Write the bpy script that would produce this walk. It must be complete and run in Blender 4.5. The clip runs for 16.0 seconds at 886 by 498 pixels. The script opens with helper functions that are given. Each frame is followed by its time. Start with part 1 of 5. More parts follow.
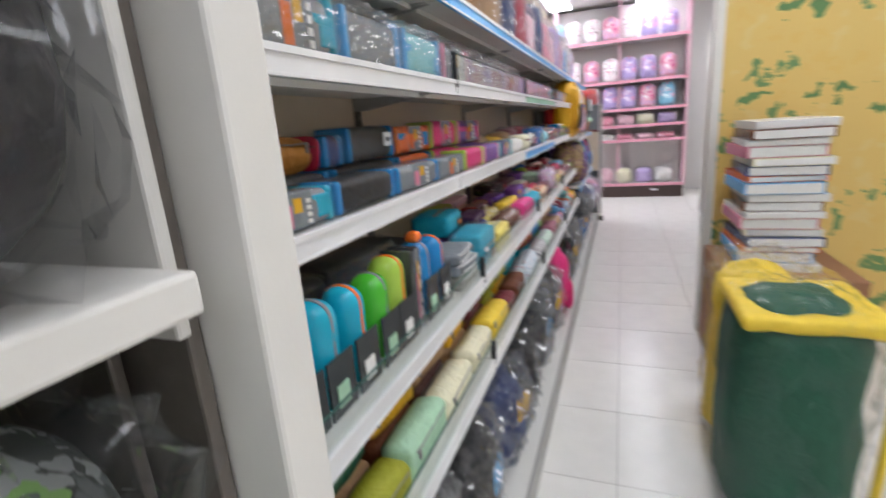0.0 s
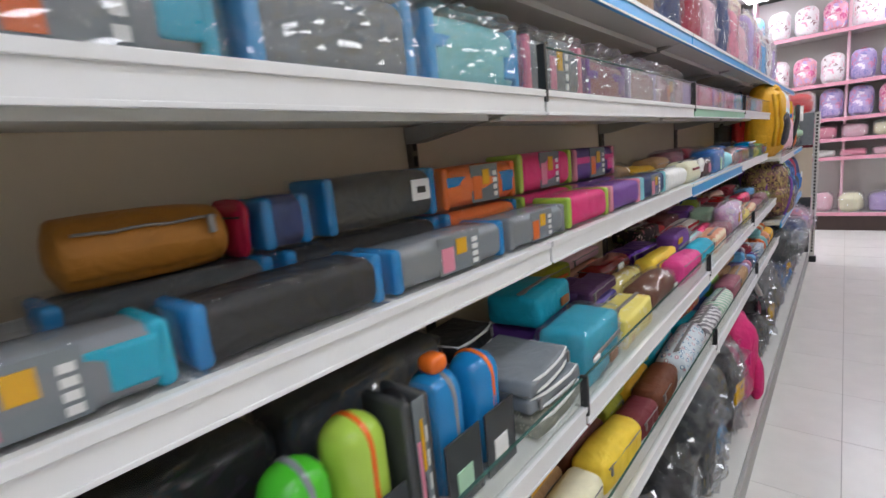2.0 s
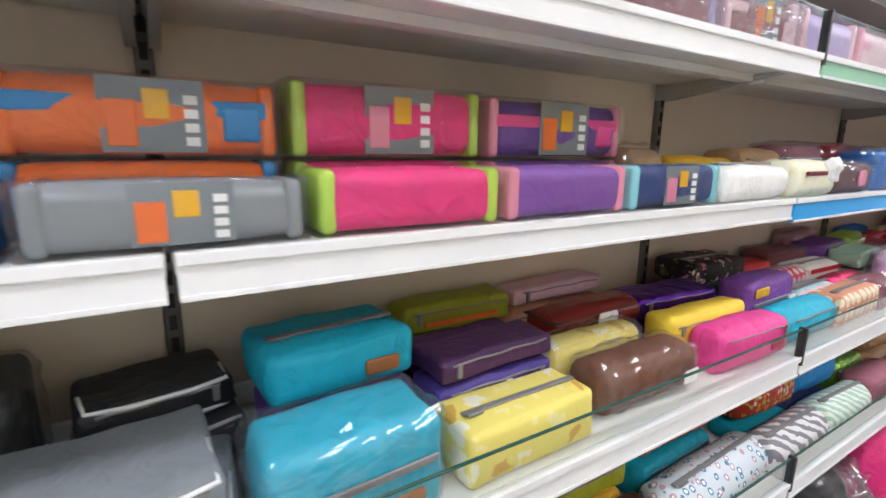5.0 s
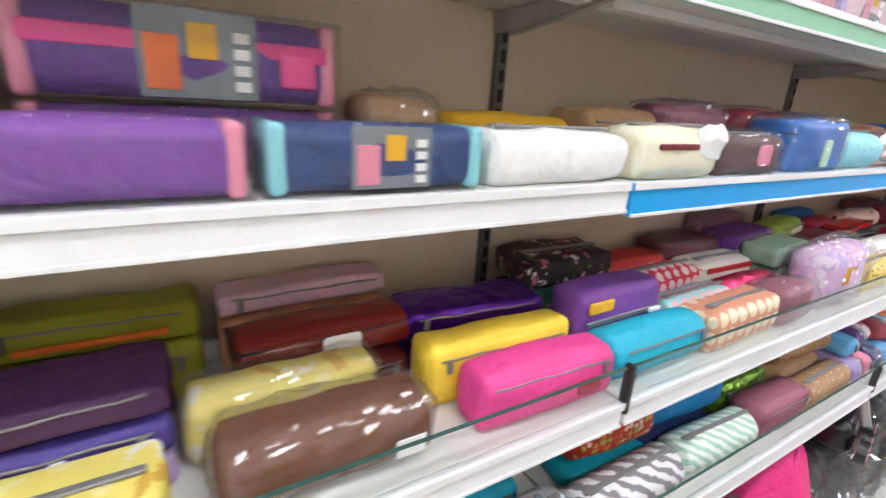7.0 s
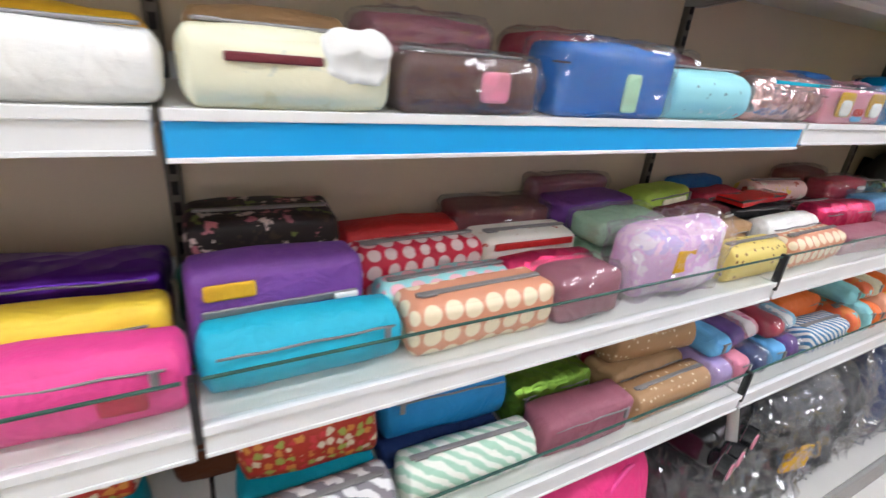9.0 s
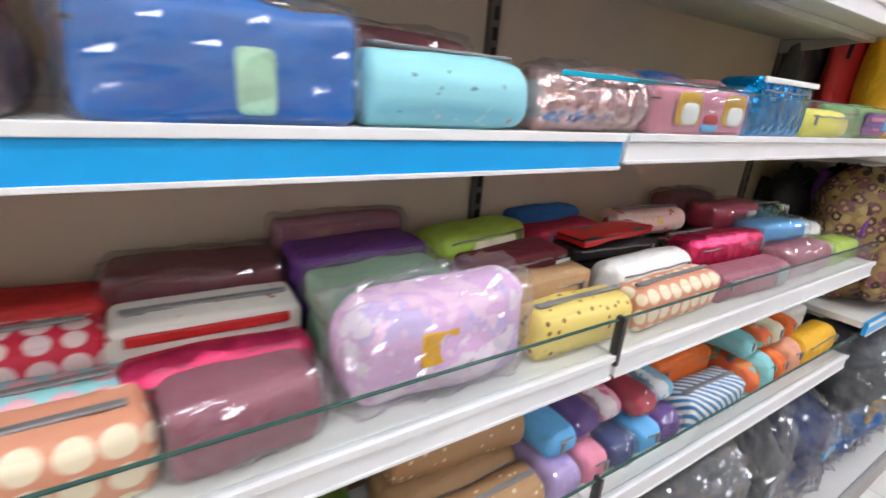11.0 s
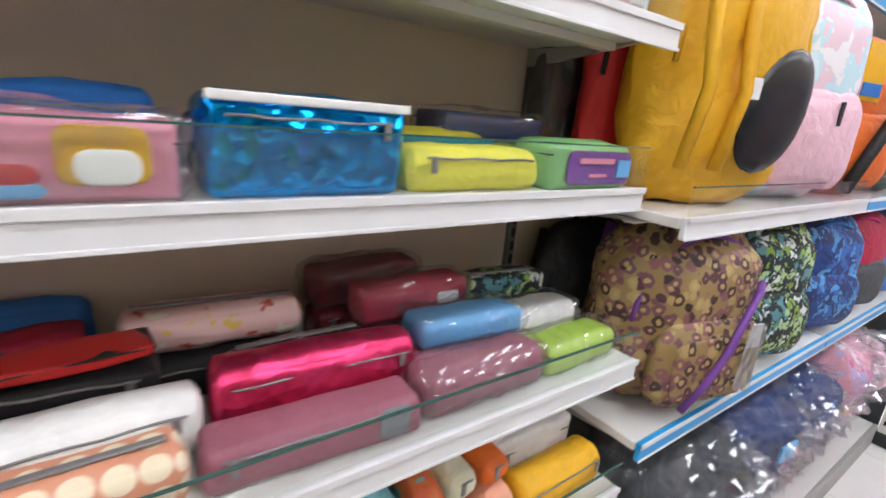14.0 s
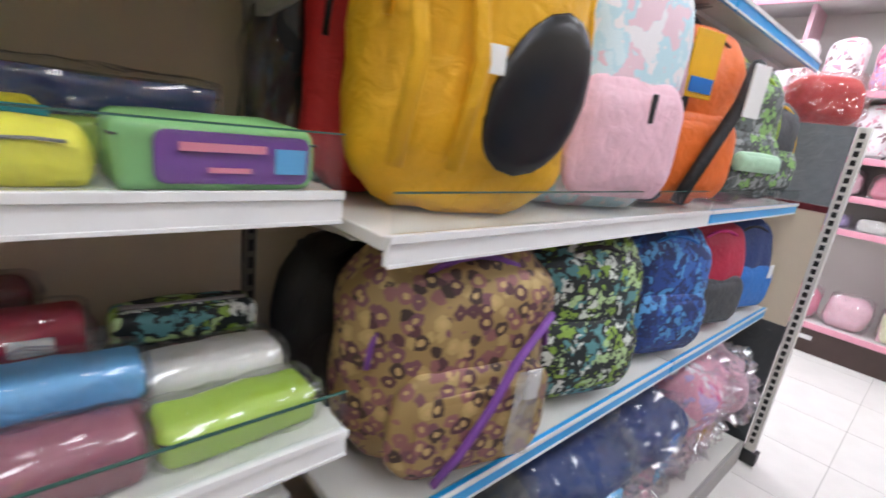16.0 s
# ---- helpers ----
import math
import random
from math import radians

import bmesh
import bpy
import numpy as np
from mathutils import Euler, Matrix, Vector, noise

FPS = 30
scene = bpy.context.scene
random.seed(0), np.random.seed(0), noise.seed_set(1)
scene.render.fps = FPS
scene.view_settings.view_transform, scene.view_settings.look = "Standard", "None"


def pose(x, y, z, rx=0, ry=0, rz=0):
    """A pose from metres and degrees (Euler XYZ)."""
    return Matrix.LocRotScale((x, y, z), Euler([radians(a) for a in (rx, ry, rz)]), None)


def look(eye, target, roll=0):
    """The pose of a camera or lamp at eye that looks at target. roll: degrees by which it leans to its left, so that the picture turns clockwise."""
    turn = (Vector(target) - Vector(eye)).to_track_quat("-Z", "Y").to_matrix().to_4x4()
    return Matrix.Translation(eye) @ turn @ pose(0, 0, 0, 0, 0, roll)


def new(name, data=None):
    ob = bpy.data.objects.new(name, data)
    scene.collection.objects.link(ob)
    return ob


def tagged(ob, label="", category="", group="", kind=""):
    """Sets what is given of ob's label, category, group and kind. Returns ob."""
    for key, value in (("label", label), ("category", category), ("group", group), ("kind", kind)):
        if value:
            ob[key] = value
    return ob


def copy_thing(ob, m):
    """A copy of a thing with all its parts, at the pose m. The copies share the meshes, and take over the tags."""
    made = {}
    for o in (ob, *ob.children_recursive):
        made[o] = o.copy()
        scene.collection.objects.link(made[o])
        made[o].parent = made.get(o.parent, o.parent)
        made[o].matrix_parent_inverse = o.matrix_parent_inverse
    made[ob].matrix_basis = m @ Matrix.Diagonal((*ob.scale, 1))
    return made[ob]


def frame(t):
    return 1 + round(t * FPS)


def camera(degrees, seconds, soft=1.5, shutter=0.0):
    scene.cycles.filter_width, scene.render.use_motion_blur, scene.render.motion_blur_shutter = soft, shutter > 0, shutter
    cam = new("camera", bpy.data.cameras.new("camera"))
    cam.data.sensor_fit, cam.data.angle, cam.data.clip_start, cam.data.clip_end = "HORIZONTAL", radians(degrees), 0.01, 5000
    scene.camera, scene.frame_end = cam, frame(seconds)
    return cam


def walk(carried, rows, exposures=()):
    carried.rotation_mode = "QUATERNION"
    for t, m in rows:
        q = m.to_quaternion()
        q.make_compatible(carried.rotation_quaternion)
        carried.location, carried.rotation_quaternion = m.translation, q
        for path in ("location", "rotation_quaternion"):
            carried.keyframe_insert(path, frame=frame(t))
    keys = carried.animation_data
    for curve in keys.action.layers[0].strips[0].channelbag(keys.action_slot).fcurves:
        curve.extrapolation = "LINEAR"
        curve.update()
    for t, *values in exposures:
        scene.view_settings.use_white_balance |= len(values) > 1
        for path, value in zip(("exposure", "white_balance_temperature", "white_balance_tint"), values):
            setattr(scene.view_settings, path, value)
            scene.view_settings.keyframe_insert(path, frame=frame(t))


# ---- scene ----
cam = camera(86.4, 16.0, shutter=0.6)
PATH = [
    (0, (-1.245, -0.415, 1.290), (0.561, 0.286, 0.793), -4.4),
    (0.5, (-1.144, -0.398, 1.303), (0.507, 0.648, 0.880), -4.8),
    (1, (-1.004, -0.382, 1.295), (0.537, 0.818, 0.861), -5.3),
    (1.5, (-0.881, -0.384, 1.303), (0.625, 0.870, 0.906), -6.2),
    (2, (-0.720, -0.378, 1.313), (0.769, 0.907, 0.948), -5.7),
    (2.5, (-0.648, -0.401, 1.323), (0.853, 0.878, 0.990), -6.8),
    (3, (-0.509, -0.383, 1.306), (0.964, 0.931, 0.989), -5.9),
    (5.5, (0.084, -0.405, 1.230), (1.051, 1.281, 0.757), 1.5),
    (6, (0.183, -0.399, 1.223), (1.146, 1.259, 0.655), 2.2),
    (6.5, (0.349, -0.383, 1.224), (1.338, 1.244, 0.612), 4.1),
    (7, (0.486, -0.383, 1.248), (1.492, 1.234, 0.637), 3.6),
    (7.5, (0.618, -0.375, 1.230), (1.629, 1.210, 0.549), 3.5),
    (8, (0.765, -0.389, 1.217), (1.731, 1.192, 0.464), 5.1),
    (8.5, (0.905, -0.419, 1.227), (1.823, 1.173, 0.437), 6.3),
    (9, (1.019, -0.458, 1.224), (1.936, 1.141, 0.448), 5.5),
    (11.5, (1.618, -0.380, 1.197), (2.690, 1.205, 0.613), 4.0),
    (12, (1.776, -0.425, 1.229), (2.821, 1.199, 0.711), 3.8),
    (12.5, (1.910, -0.444, 1.251), (2.944, 1.192, 0.744), 4.8),
    (13, (2.023, -0.467, 1.246), (3.029, 1.183, 0.730), 2.4),
    (13.5, (2.137, -0.463, 1.234), (3.191, 1.138, 0.664), 3.3),
    (14, (2.266, -0.436, 1.251), (3.415, 1.103, 0.695), 5.2),
    (14.5, (2.375, -0.463, 1.274), (3.497, 1.092, 0.704), 4.7),
    (15, (2.461, -0.428, 1.245), (3.692, 1.054, 0.708), 4.7),
    (15.5, (2.591, -0.431, 1.253), (3.865, 1.001, 0.681), 6.1),
    (16, (2.710, -0.479, 1.258), (4.040, 0.916, 0.723), 7.9),
]
walk(cam, [(t, look(eye, target, roll)) for t, eye, target, roll in PATH],
     exposures=[(0, -0.3), (0.5, -0.38), (1, -0.48), (1.5, -0.44), (3, -0.45), (5.5, 0.3), (8, 0.36), (8.6, 0.22), (9, 0.26), (12.5, 0.3), (14, 0.15), (15, -0.04), (16, -0.08)])


# ---------------------------------------------------------------- light
world = bpy.data.worlds.new("world")
scene.world = world
world.use_nodes = True
world.node_tree.nodes["Background"].inputs[0].default_value = (0.75, 0.8, 0.9, 1)
world.node_tree.nodes["Background"].inputs[1].default_value = 0.15


scene.cycles.transparent_max_bounces = 32


# ---------------------------------------------------------------- materials
def material(name, color, rough=0.5, metal=0.0, vary=0.12, scale=30.0, bump=0.0, bump_scale=200.0, spec=0.5, coat=0.0, fold=0.0):
    """A painted, plastic or cloth surface with mottling at two scales and a fine relief."""
    m = bpy.data.materials.new(name)
    m.use_nodes = True
    n, l = m.node_tree.nodes, m.node_tree.links
    b = n["Principled BSDF"]
    b.inputs["Roughness"].default_value = rough
    b.inputs["Metallic"].default_value = metal
    b.inputs["Specular IOR Level"].default_value = spec
    b.inputs["Coat Weight"].default_value = coat
    tc = n.new("ShaderNodeTexCoord")
    n1 = n.new("ShaderNodeTexNoise")
    n1.inputs["Scale"].default_value = scale
    n1.inputs["Detail"].default_value = 6
    l.new(tc.outputs["Object"], n1.inputs["Vector"])
    ramp = n.new("ShaderNodeMix")
    ramp.data_type = "RGBA"
    c = Vector(color)
    dark, light = c * (1 - vary), Vector([min(1.0, v * (1 + vary)) for v in c])
    ramp.inputs[6].default_value = (*dark, 1)
    ramp.inputs[7].default_value = (*light, 1)
    l.new(n1.outputs["Fac"], ramp.inputs[0])
    l.new(ramp.outputs[2], b.inputs["Base Color"])
    if bump:
        n2 = n.new("ShaderNodeTexNoise")
        n2.inputs["Scale"].default_value = bump_scale
        n2.inputs["Detail"].default_value = 4
        l.new(tc.outputs["Object"], n2.inputs["Vector"])
        bp = n.new("ShaderNodeBump")
        bp.inputs["Strength"].default_value = bump
        bp.inputs["Distance"].default_value = 0.002
        l.new(n2.outputs["Fac"], bp.inputs["Height"])
        l.new(bp.outputs["Normal"], b.inputs["Normal"])
        if fold:
            n3 = n.new("ShaderNodeTexNoise")
            n3.inputs["Scale"].default_value = 26
            n3.inputs["Detail"].default_value = 2
            n3.inputs["Distortion"].default_value = 1.2
            l.new(tc.outputs["Object"], n3.inputs["Vector"])
            b2 = n.new("ShaderNodeBump")
            b2.inputs["Strength"].default_value = fold
            b2.inputs["Distance"].default_value = 0.012
            l.new(n3.outputs["Fac"], b2.inputs["Height"])
            l.new(bp.outputs["Normal"], b2.inputs["Normal"])
            l.new(b2.outputs["Normal"], b.inputs["Normal"])
    return m


def emitter(name, color, strength):
    m = bpy.data.materials.new(name)
    m.use_nodes = True
    b = m.node_tree.nodes["Principled BSDF"]
    b.inputs["Base Color"].default_value = (*color, 1)
    b.inputs["Emission Color"].default_value = (*color, 1)
    b.inputs["Emission Strength"].default_value = strength
    return m


def clear_plastic(name, tint=(0.93, 0.95, 0.96), clear=0.86, rough=0.08, wrinkle=0.0, wscale=40.0, sheen=0.2, gleam=0.05):
    """Thin clear film or sheet: see-through with a glossy skin, creased where it is a bag."""
    m = bpy.data.materials.new(name)
    m.use_nodes = True
    n, l = m.node_tree.nodes, m.node_tree.links
    b = n["Principled BSDF"]
    b.inputs["Base Color"].default_value = (*tint, 1)
    b.inputs["Roughness"].default_value = rough
    b.inputs["Specular IOR Level"].default_value = 0.8
    tr = n.new("ShaderNodeBsdfTransparent")
    tr.inputs[0].default_value = (*tint, 1)
    mix = n.new("ShaderNodeMixShader")
    mix.inputs[0].default_value = clear
    b.inputs["Specular IOR Level"].default_value = 0.5
    gl = n.new("ShaderNodeBsdfGlossy")
    gl.inputs["Roughness"].default_value = rough
    fr = n.new("ShaderNodeLayerWeight")
    fr.inputs["Blend"].default_value = sheen
    mix2 = n.new("ShaderNodeMixShader")
    l.new(b.outputs[0], mix.inputs[1])
    l.new(tr.outputs[0], mix.inputs[2])
    cap = n.new("ShaderNodeMath")
    cap.operation = "MULTIPLY_ADD"
    cap.inputs[1].default_value = 0.40
    cap.inputs[2].default_value = gleam
    l.new(fr.outputs["Fresnel"], cap.inputs[0])
    l.new(cap.outputs[0], mix2.inputs[0])
    l.new(mix.outputs[0], mix2.inputs[1])
    l.new(gl.outputs[0], mix2.inputs[2])
    l.new(mix2.outputs[0], n["Material Output"].inputs[0])
    if wrinkle:
        tc = n.new("ShaderNodeTexCoord")
        v = n.new("ShaderNodeTexNoise")
        v.inputs["Scale"].default_value = wscale
        v.inputs["Detail"].default_value = 3
        v.inputs["Distortion"].default_value = 1.5
        l.new(tc.outputs["Object"], v.inputs["Vector"])
        bp = n.new("ShaderNodeBump")
        bp.inputs["Strength"].default_value = wrinkle
        bp.inputs["Distance"].default_value = 0.02
        l.new(v.outputs["Fac"], bp.inputs["Height"])
        for q in (b, gl, fr):
            l.new(bp.outputs["Normal"], q.inputs["Normal"])
    return m


M = {}
M["shelf"] = material("cream_powder_coat", (0.74, 0.73, 0.69), 0.38, vary=0.06, scale=9, bump=0.05)
M["strip"] = material("white_price_strip", (0.80, 0.80, 0.80), 0.3, vary=0.07, scale=14, bump=0.04)
M["strip_blue"] = material("blue_price_strip", (0.01, 0.36, 0.78), 0.3, vary=0.06, scale=14)
M["strip_green"] = material("green_price_strip", (0.25, 0.55, 0.36), 0.3, vary=0.06, scale=14)
M["back"] = material("beige_back_panel", (0.76, 0.645, 0.49), 0.55, vary=0.08, scale=5, bump=0.05)
M["post"] = material("grey_steel_post", (0.42, 0.41, 0.39), 0.45, metal=0.2, vary=0.12, scale=40)
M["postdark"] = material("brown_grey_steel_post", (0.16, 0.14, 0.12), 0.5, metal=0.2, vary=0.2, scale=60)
M["slot"] = material("dark_slot", (0.012, 0.011, 0.01), 0.7)
M["black"] = material("black_plastic", (0.015, 0.015, 0.017), 0.4, vary=0.2, bump=0.1)
M["panel"] = material("cream_end_panel", (0.76, 0.74, 0.69), 0.4, vary=0.05, scale=6, bump=0.04)
M["tile"] = material("cream_floor_tile", (0.83, 0.81, 0.77), 0.24, vary=0.09, scale=7, bump=0.03, bump_scale=30)
M["grout"] = material("grey_grout", (0.42, 0.40, 0.37), 0.85, vary=0.15, scale=20)
M["ceiling"] = material("white_ceiling", (0.82, 0.82, 0.80), 0.8, vary=0.04, scale=4)
M["wall"] = material("pale_wall", (0.70, 0.68, 0.66), 0.7, vary=0.05, scale=3)
M["lamp"] = emitter("lamp_diffuser", (0.885, 0.915, 1.0), 14.8)
M["pinkshelf"] = material("pink_shelf_edge", (0.80, 0.36, 0.46), 0.4, vary=0.07, scale=12)
M["brown"] = material("dark_brown_plinth", (0.055, 0.032, 0.028), 0.4, vary=0.2, scale=12)
M["acrylic"] = clear_plastic("clear_acrylic", (0.97, 0.985, 0.98), 0.98, 0.05, sheen=0.05, gleam=0.01)
M["acrylic_edge"] = material("green_acrylic_edge", (0.05, 0.12, 0.10), 0.2)
M["boxclear"] = clear_plastic("clear_box", (0.99, 0.993, 0.996), 0.99, 0.05, 0.3, 22, sheen=0.08, gleam=0.03)
M["film"] = clear_plastic("bag_film", (0.99, 0.992, 0.995), 0.972, 0.04, 0.0, 30, sheen=0.13, gleam=0.085)
M["thin"] = clear_plastic("thin_bag_film", (0.99, 0.992, 0.995), 0.992, 0.05, 0.0, 30, sheen=0.10, gleam=0.02)
M["cloudy"] = clear_plastic("cloudy_bag_film", (0.94, 0.95, 0.965), 0.94, 0.05, 0.0, 22, sheen=0.19, gleam=0.12)


# ---------------------------------------------------------------- mesh helpers
def part(name, bm, mat, parent=None, label="", smooth=False):
    me = bpy.data.meshes.new(name)
    bm.to_mesh(me)
    bm.free()
    if smooth:
        me.shade_smooth()
    for q in mat if isinstance(mat, (list, tuple)) else (mat,):
        me.materials.append(q)
    ob = new(name, me)
    if parent is not None:
        ob.parent = parent
    if label:
        ob["label"] = label
    return ob


def thing(name, m, label, category, group="", kind=""):
    ob = new(name)
    ob.empty_display_size = 0.05
    ob.matrix_world = m
    return tagged(ob, label, category, group, kind)


def box_into(bm, x0, x1, y0, y1, z0, z1, bevel=0.0):
    vs = [bm.verts.new((x, y, z)) for x in (x0, x1) for y in (y0, y1) for z in (z0, z1)]
    fs = [bm.faces.new([vs[i] for i in q]) for q in ((0, 1, 3, 2), (4, 6, 7, 5), (0, 4, 5, 1), (2, 3, 7, 6), (0, 2, 6, 4), (1, 5, 7, 3))]
    if bevel:
        es = {e for f in fs for e in f.edges}
        bmesh.ops.bevel(bm, geom=list(es), offset=bevel, segments=2, profile=0.5, affect="EDGES")
    return bm


def box(x0, x1, y0, y1, z0, z1, bevel=0.0):
    bm = box_into(bmesh.new(), x0, x1, y0, y1, z0, z1, bevel)
    bmesh.ops.recalc_face_normals(bm, faces=bm.faces)
    return bm


def structure(name, bm, mat, label, category="", smooth=False):
    ob = part(name, bm, mat, None, "", smooth)
    return tagged(ob, label, category or name.split("_")[0], kind="structure")


# ---------------------------------------------------------------- floor, ceiling, walls
TX, TY = 0.4555, 0.444
structure("floor", box(-4.6, 7.6, -3.6, 3.6, -0.06, -0.004), M["grout"], "grey grout bed under cream floor tiles", "floor")
structure("ceiling", box(-4.6, 7.6, -3.6, 3.6, 2.95, 3.05), M["ceiling"], "plain white shop ceiling", "ceiling")
structure("wall_north", box(-4.6, 7.6, 3.6, 3.7, 0, 2.95), M["wall"], "plain pale painted shop wall", "wall")
structure("wall_south", box(-4.6, 7.6, -3.7, -3.6, 0, 2.95), M["wall"], "plain pale painted shop wall", "wall")
structure("wall_east", box(7.6, 7.7, -3.6, 3.6, 0, 2.95), M["wall"], "plain pale painted shop wall", "wall")
structure("wall_west", box(-4.7, -4.6, -3.6, 3.6, 0, 2.95), M["wall"], "plain pale painted shop wall", "wall")


def ceiling_lamp(x, y, length=1.2):
    t = thing("ceiling_light", pose(x, y, 2.95), "white tube light panel set on the shop ceiling", "ceiling light", "ceiling lights")
    part("frame", box(-length / 2 - 0.02, length / 2 + 0.02, -0.17, 0.17, -0.05, 0, 0.004), M["strip"], t)
    part("diffuser", box(-length / 2, length / 2, -0.15, 0.15, -0.062, -0.052), M["lamp"], t)


for lx in (-3.2, -1.2, 0.8, 2.8, 4.8, 6.6):
    for ly in (-2.3, -0.75, 1.9):
        ceiling_lamp(lx, ly)
# Panels outside the regular rows, added to brighten the far floor and pink display.
for lx in (5.0, 6.3):
    ceiling_lamp(lx, 0.5)
ceiling_lamp(5.7, 1.3)

# ---------------------------------------------------------------- the shelf run
A, B, C, D = 1.405, 1.157, 0.866, 0.609   # deck heights
AA = 1.622
BACK = 0.305


E1, E2 = 1.121, 0.703   # decks of the two backpack bays


def shelf(x0, x1, front, deck, strip="strip", depth=BACK, strip_h=0.035, name="shelf", riser=0.0, label="", clip=True):
    words = {"strip": "white", "strip_blue": "bright blue", "strip_green": "pale green"}[strip]
    t = thing(name, pose(x0, 0, deck), label or f"cream steel shelf board with a {words} price strip", "shelf", "shelves of the long run")
    w = x1 - x0
    part("board", box(0.003, w - 0.003, front + 0.012, depth - 0.004, -0.018, 0, 0.002), M["shelf"], t)
    part("price_strip", box(0.004, w - 0.004, front, front + 0.01, -strip_h, 0.002, 0.002), M[strip], t)
    part("rear_lip", box(0.012, w - 0.012, depth - 0.016, depth - 0.006, 0.0005, 0.034, 0.001), M["strip"], t, "pale upright rear lip")
    part("strip_lip", box(0.004, w - 0.004, front - 0.0035, front - 0.0005, -0.007, 0.0035, 0.001), M[strip if strip == "strip" else "strip"], t, "pale folded upper lip")
    part("lower_lip", box(0.004, w - 0.004, front - 0.0025, front - 0.0005, -strip_h - 0.001, -strip_h + 0.004, 0.0008), M["strip"], t, "pale folded lower lip")
    part("rib", box(0.02, w - 0.02, front + 0.10, front + 0.125, -0.032, -0.019), M["shelf"], t)
    for bx in (0.006, w - 0.018):
        bm = bmesh.new()
        vs = [(front + 0.06, -0.02), (depth - 0.005, -0.02), (depth - 0.005, -0.052), (depth - 0.03, -0.052)]
        a = [bm.verts.new((bx, y, z)) for y, z in vs]
        b = [bm.verts.new((bx + 0.012, y, z)) for y, z in vs]
        bm.faces.new(a), bm.faces.new(b[::-1])
        for i in range(4):
            bm.faces.new((a[i], b[i], b[(i + 1) % 4], a[(i + 1) % 4]))
        bmesh.ops.recalc_face_normals(bm, faces=bm.faces)
        part("bracket", bm, M["post"], t)
    if riser:
        part("riser", box(0.008, w - 0.008, front + 0.002, front + 0.005, 0.004, riser), M["acrylic"], t, "clear acrylic front riser")
        part("riser_edge", box(0.008, w - 0.008, front + 0.0015, front + 0.0055, riser, riser + 0.002), M["acrylic_edge"], t)
        if clip:
            part("clip", box(-0.004, 0.004, front - 0.004, front + 0.010, -0.015, riser + 0.004, 0.001), M["black"], t, "black plastic riser clip")
    return t


XS = [-1.0, 0.0, 1.0, 2.0, 3.0]
for i in range(4):
    x0, x1 = XS[i], XS[i + 1]
    shelf(x0, x1, -0.006, A, ("strip", "strip", "strip_green", "strip")[i], riser=0.07 if i else 0.0)
    shelf(x0, x1, 0.0, B, ("strip", "strip", "strip_blue", "strip")[i], strip_h=0.042 if i == 2 else 0.035, riser=0.066 if i == 3 else 0.0, clip=False)
    shelf(x0, x1, -0.052, C, riser=0.055)
    shelf(x0, x1, -0.072, D, riser=0.055)
    shelf(x0, x1, 0.0, AA, "strip_blue")
for x0, x1, first in ((3.01, 4.0, "strip"), (4.0, 4.89, "strip_blue")):
    shelf(x0, x1, -0.072, E1, first, riser=0.05, clip=False)
    shelf(x0, x1, -0.084, E2, "strip_blue")
    shelf(x0, x1, 0.0, AA, "strip_blue")


def post(x):
    t = thing("shelf_post", pose(x, BACK - 0.012, 0.1), "grey steel slotted upright of the shelf run", "shelf post", "shelf posts")
    part("upright", box(-0.010, 0.010, 0, 0.03, 0, 2.2, 0.002), M["postdark"], t)
    bm = bmesh.new()
    for k in range(70):
        box_into(bm, -0.0045, 0.0045, -0.002, 0.0, 0.03 + k * 0.031, 0.05 + k * 0.031)
    part("perforation", bm, M["slot"], t, "dark punched slots")


for x in (0.0, 1.0, 2.0, 3.0, 4.0):
    post(x)
for i in range(6):
    x0, x1 = (XS + [4.0, 4.94])[i] + 0.011, (XS + [4.0, 4.94])[i + 1] - 0.011
    structure("trim", box(x0, x1, BACK, BACK + 0.012, 0.1, 2.3), M["back"], "beige sheet back panel of the shelf run", "back panel")
structure("trim", box(-1.0, 4.94, -0.14, BACK, 0.085, 0.10, 0.002), M["shelf"], "cream steel base deck of the shelf run", "base deck")
structure("trim", box(-1.0, 4.94, -0.155, -0.142, 0.0, 0.102, 0.002), M["post"], "grey steel kick plate of the shelf run", "kick plate")
structure("trim", box(-1.0, 4.94, BACK + 0.02, BACK + 0.05, 0.0, 2.3), M["back"], "beige rear face of the shelf run", "back panel")


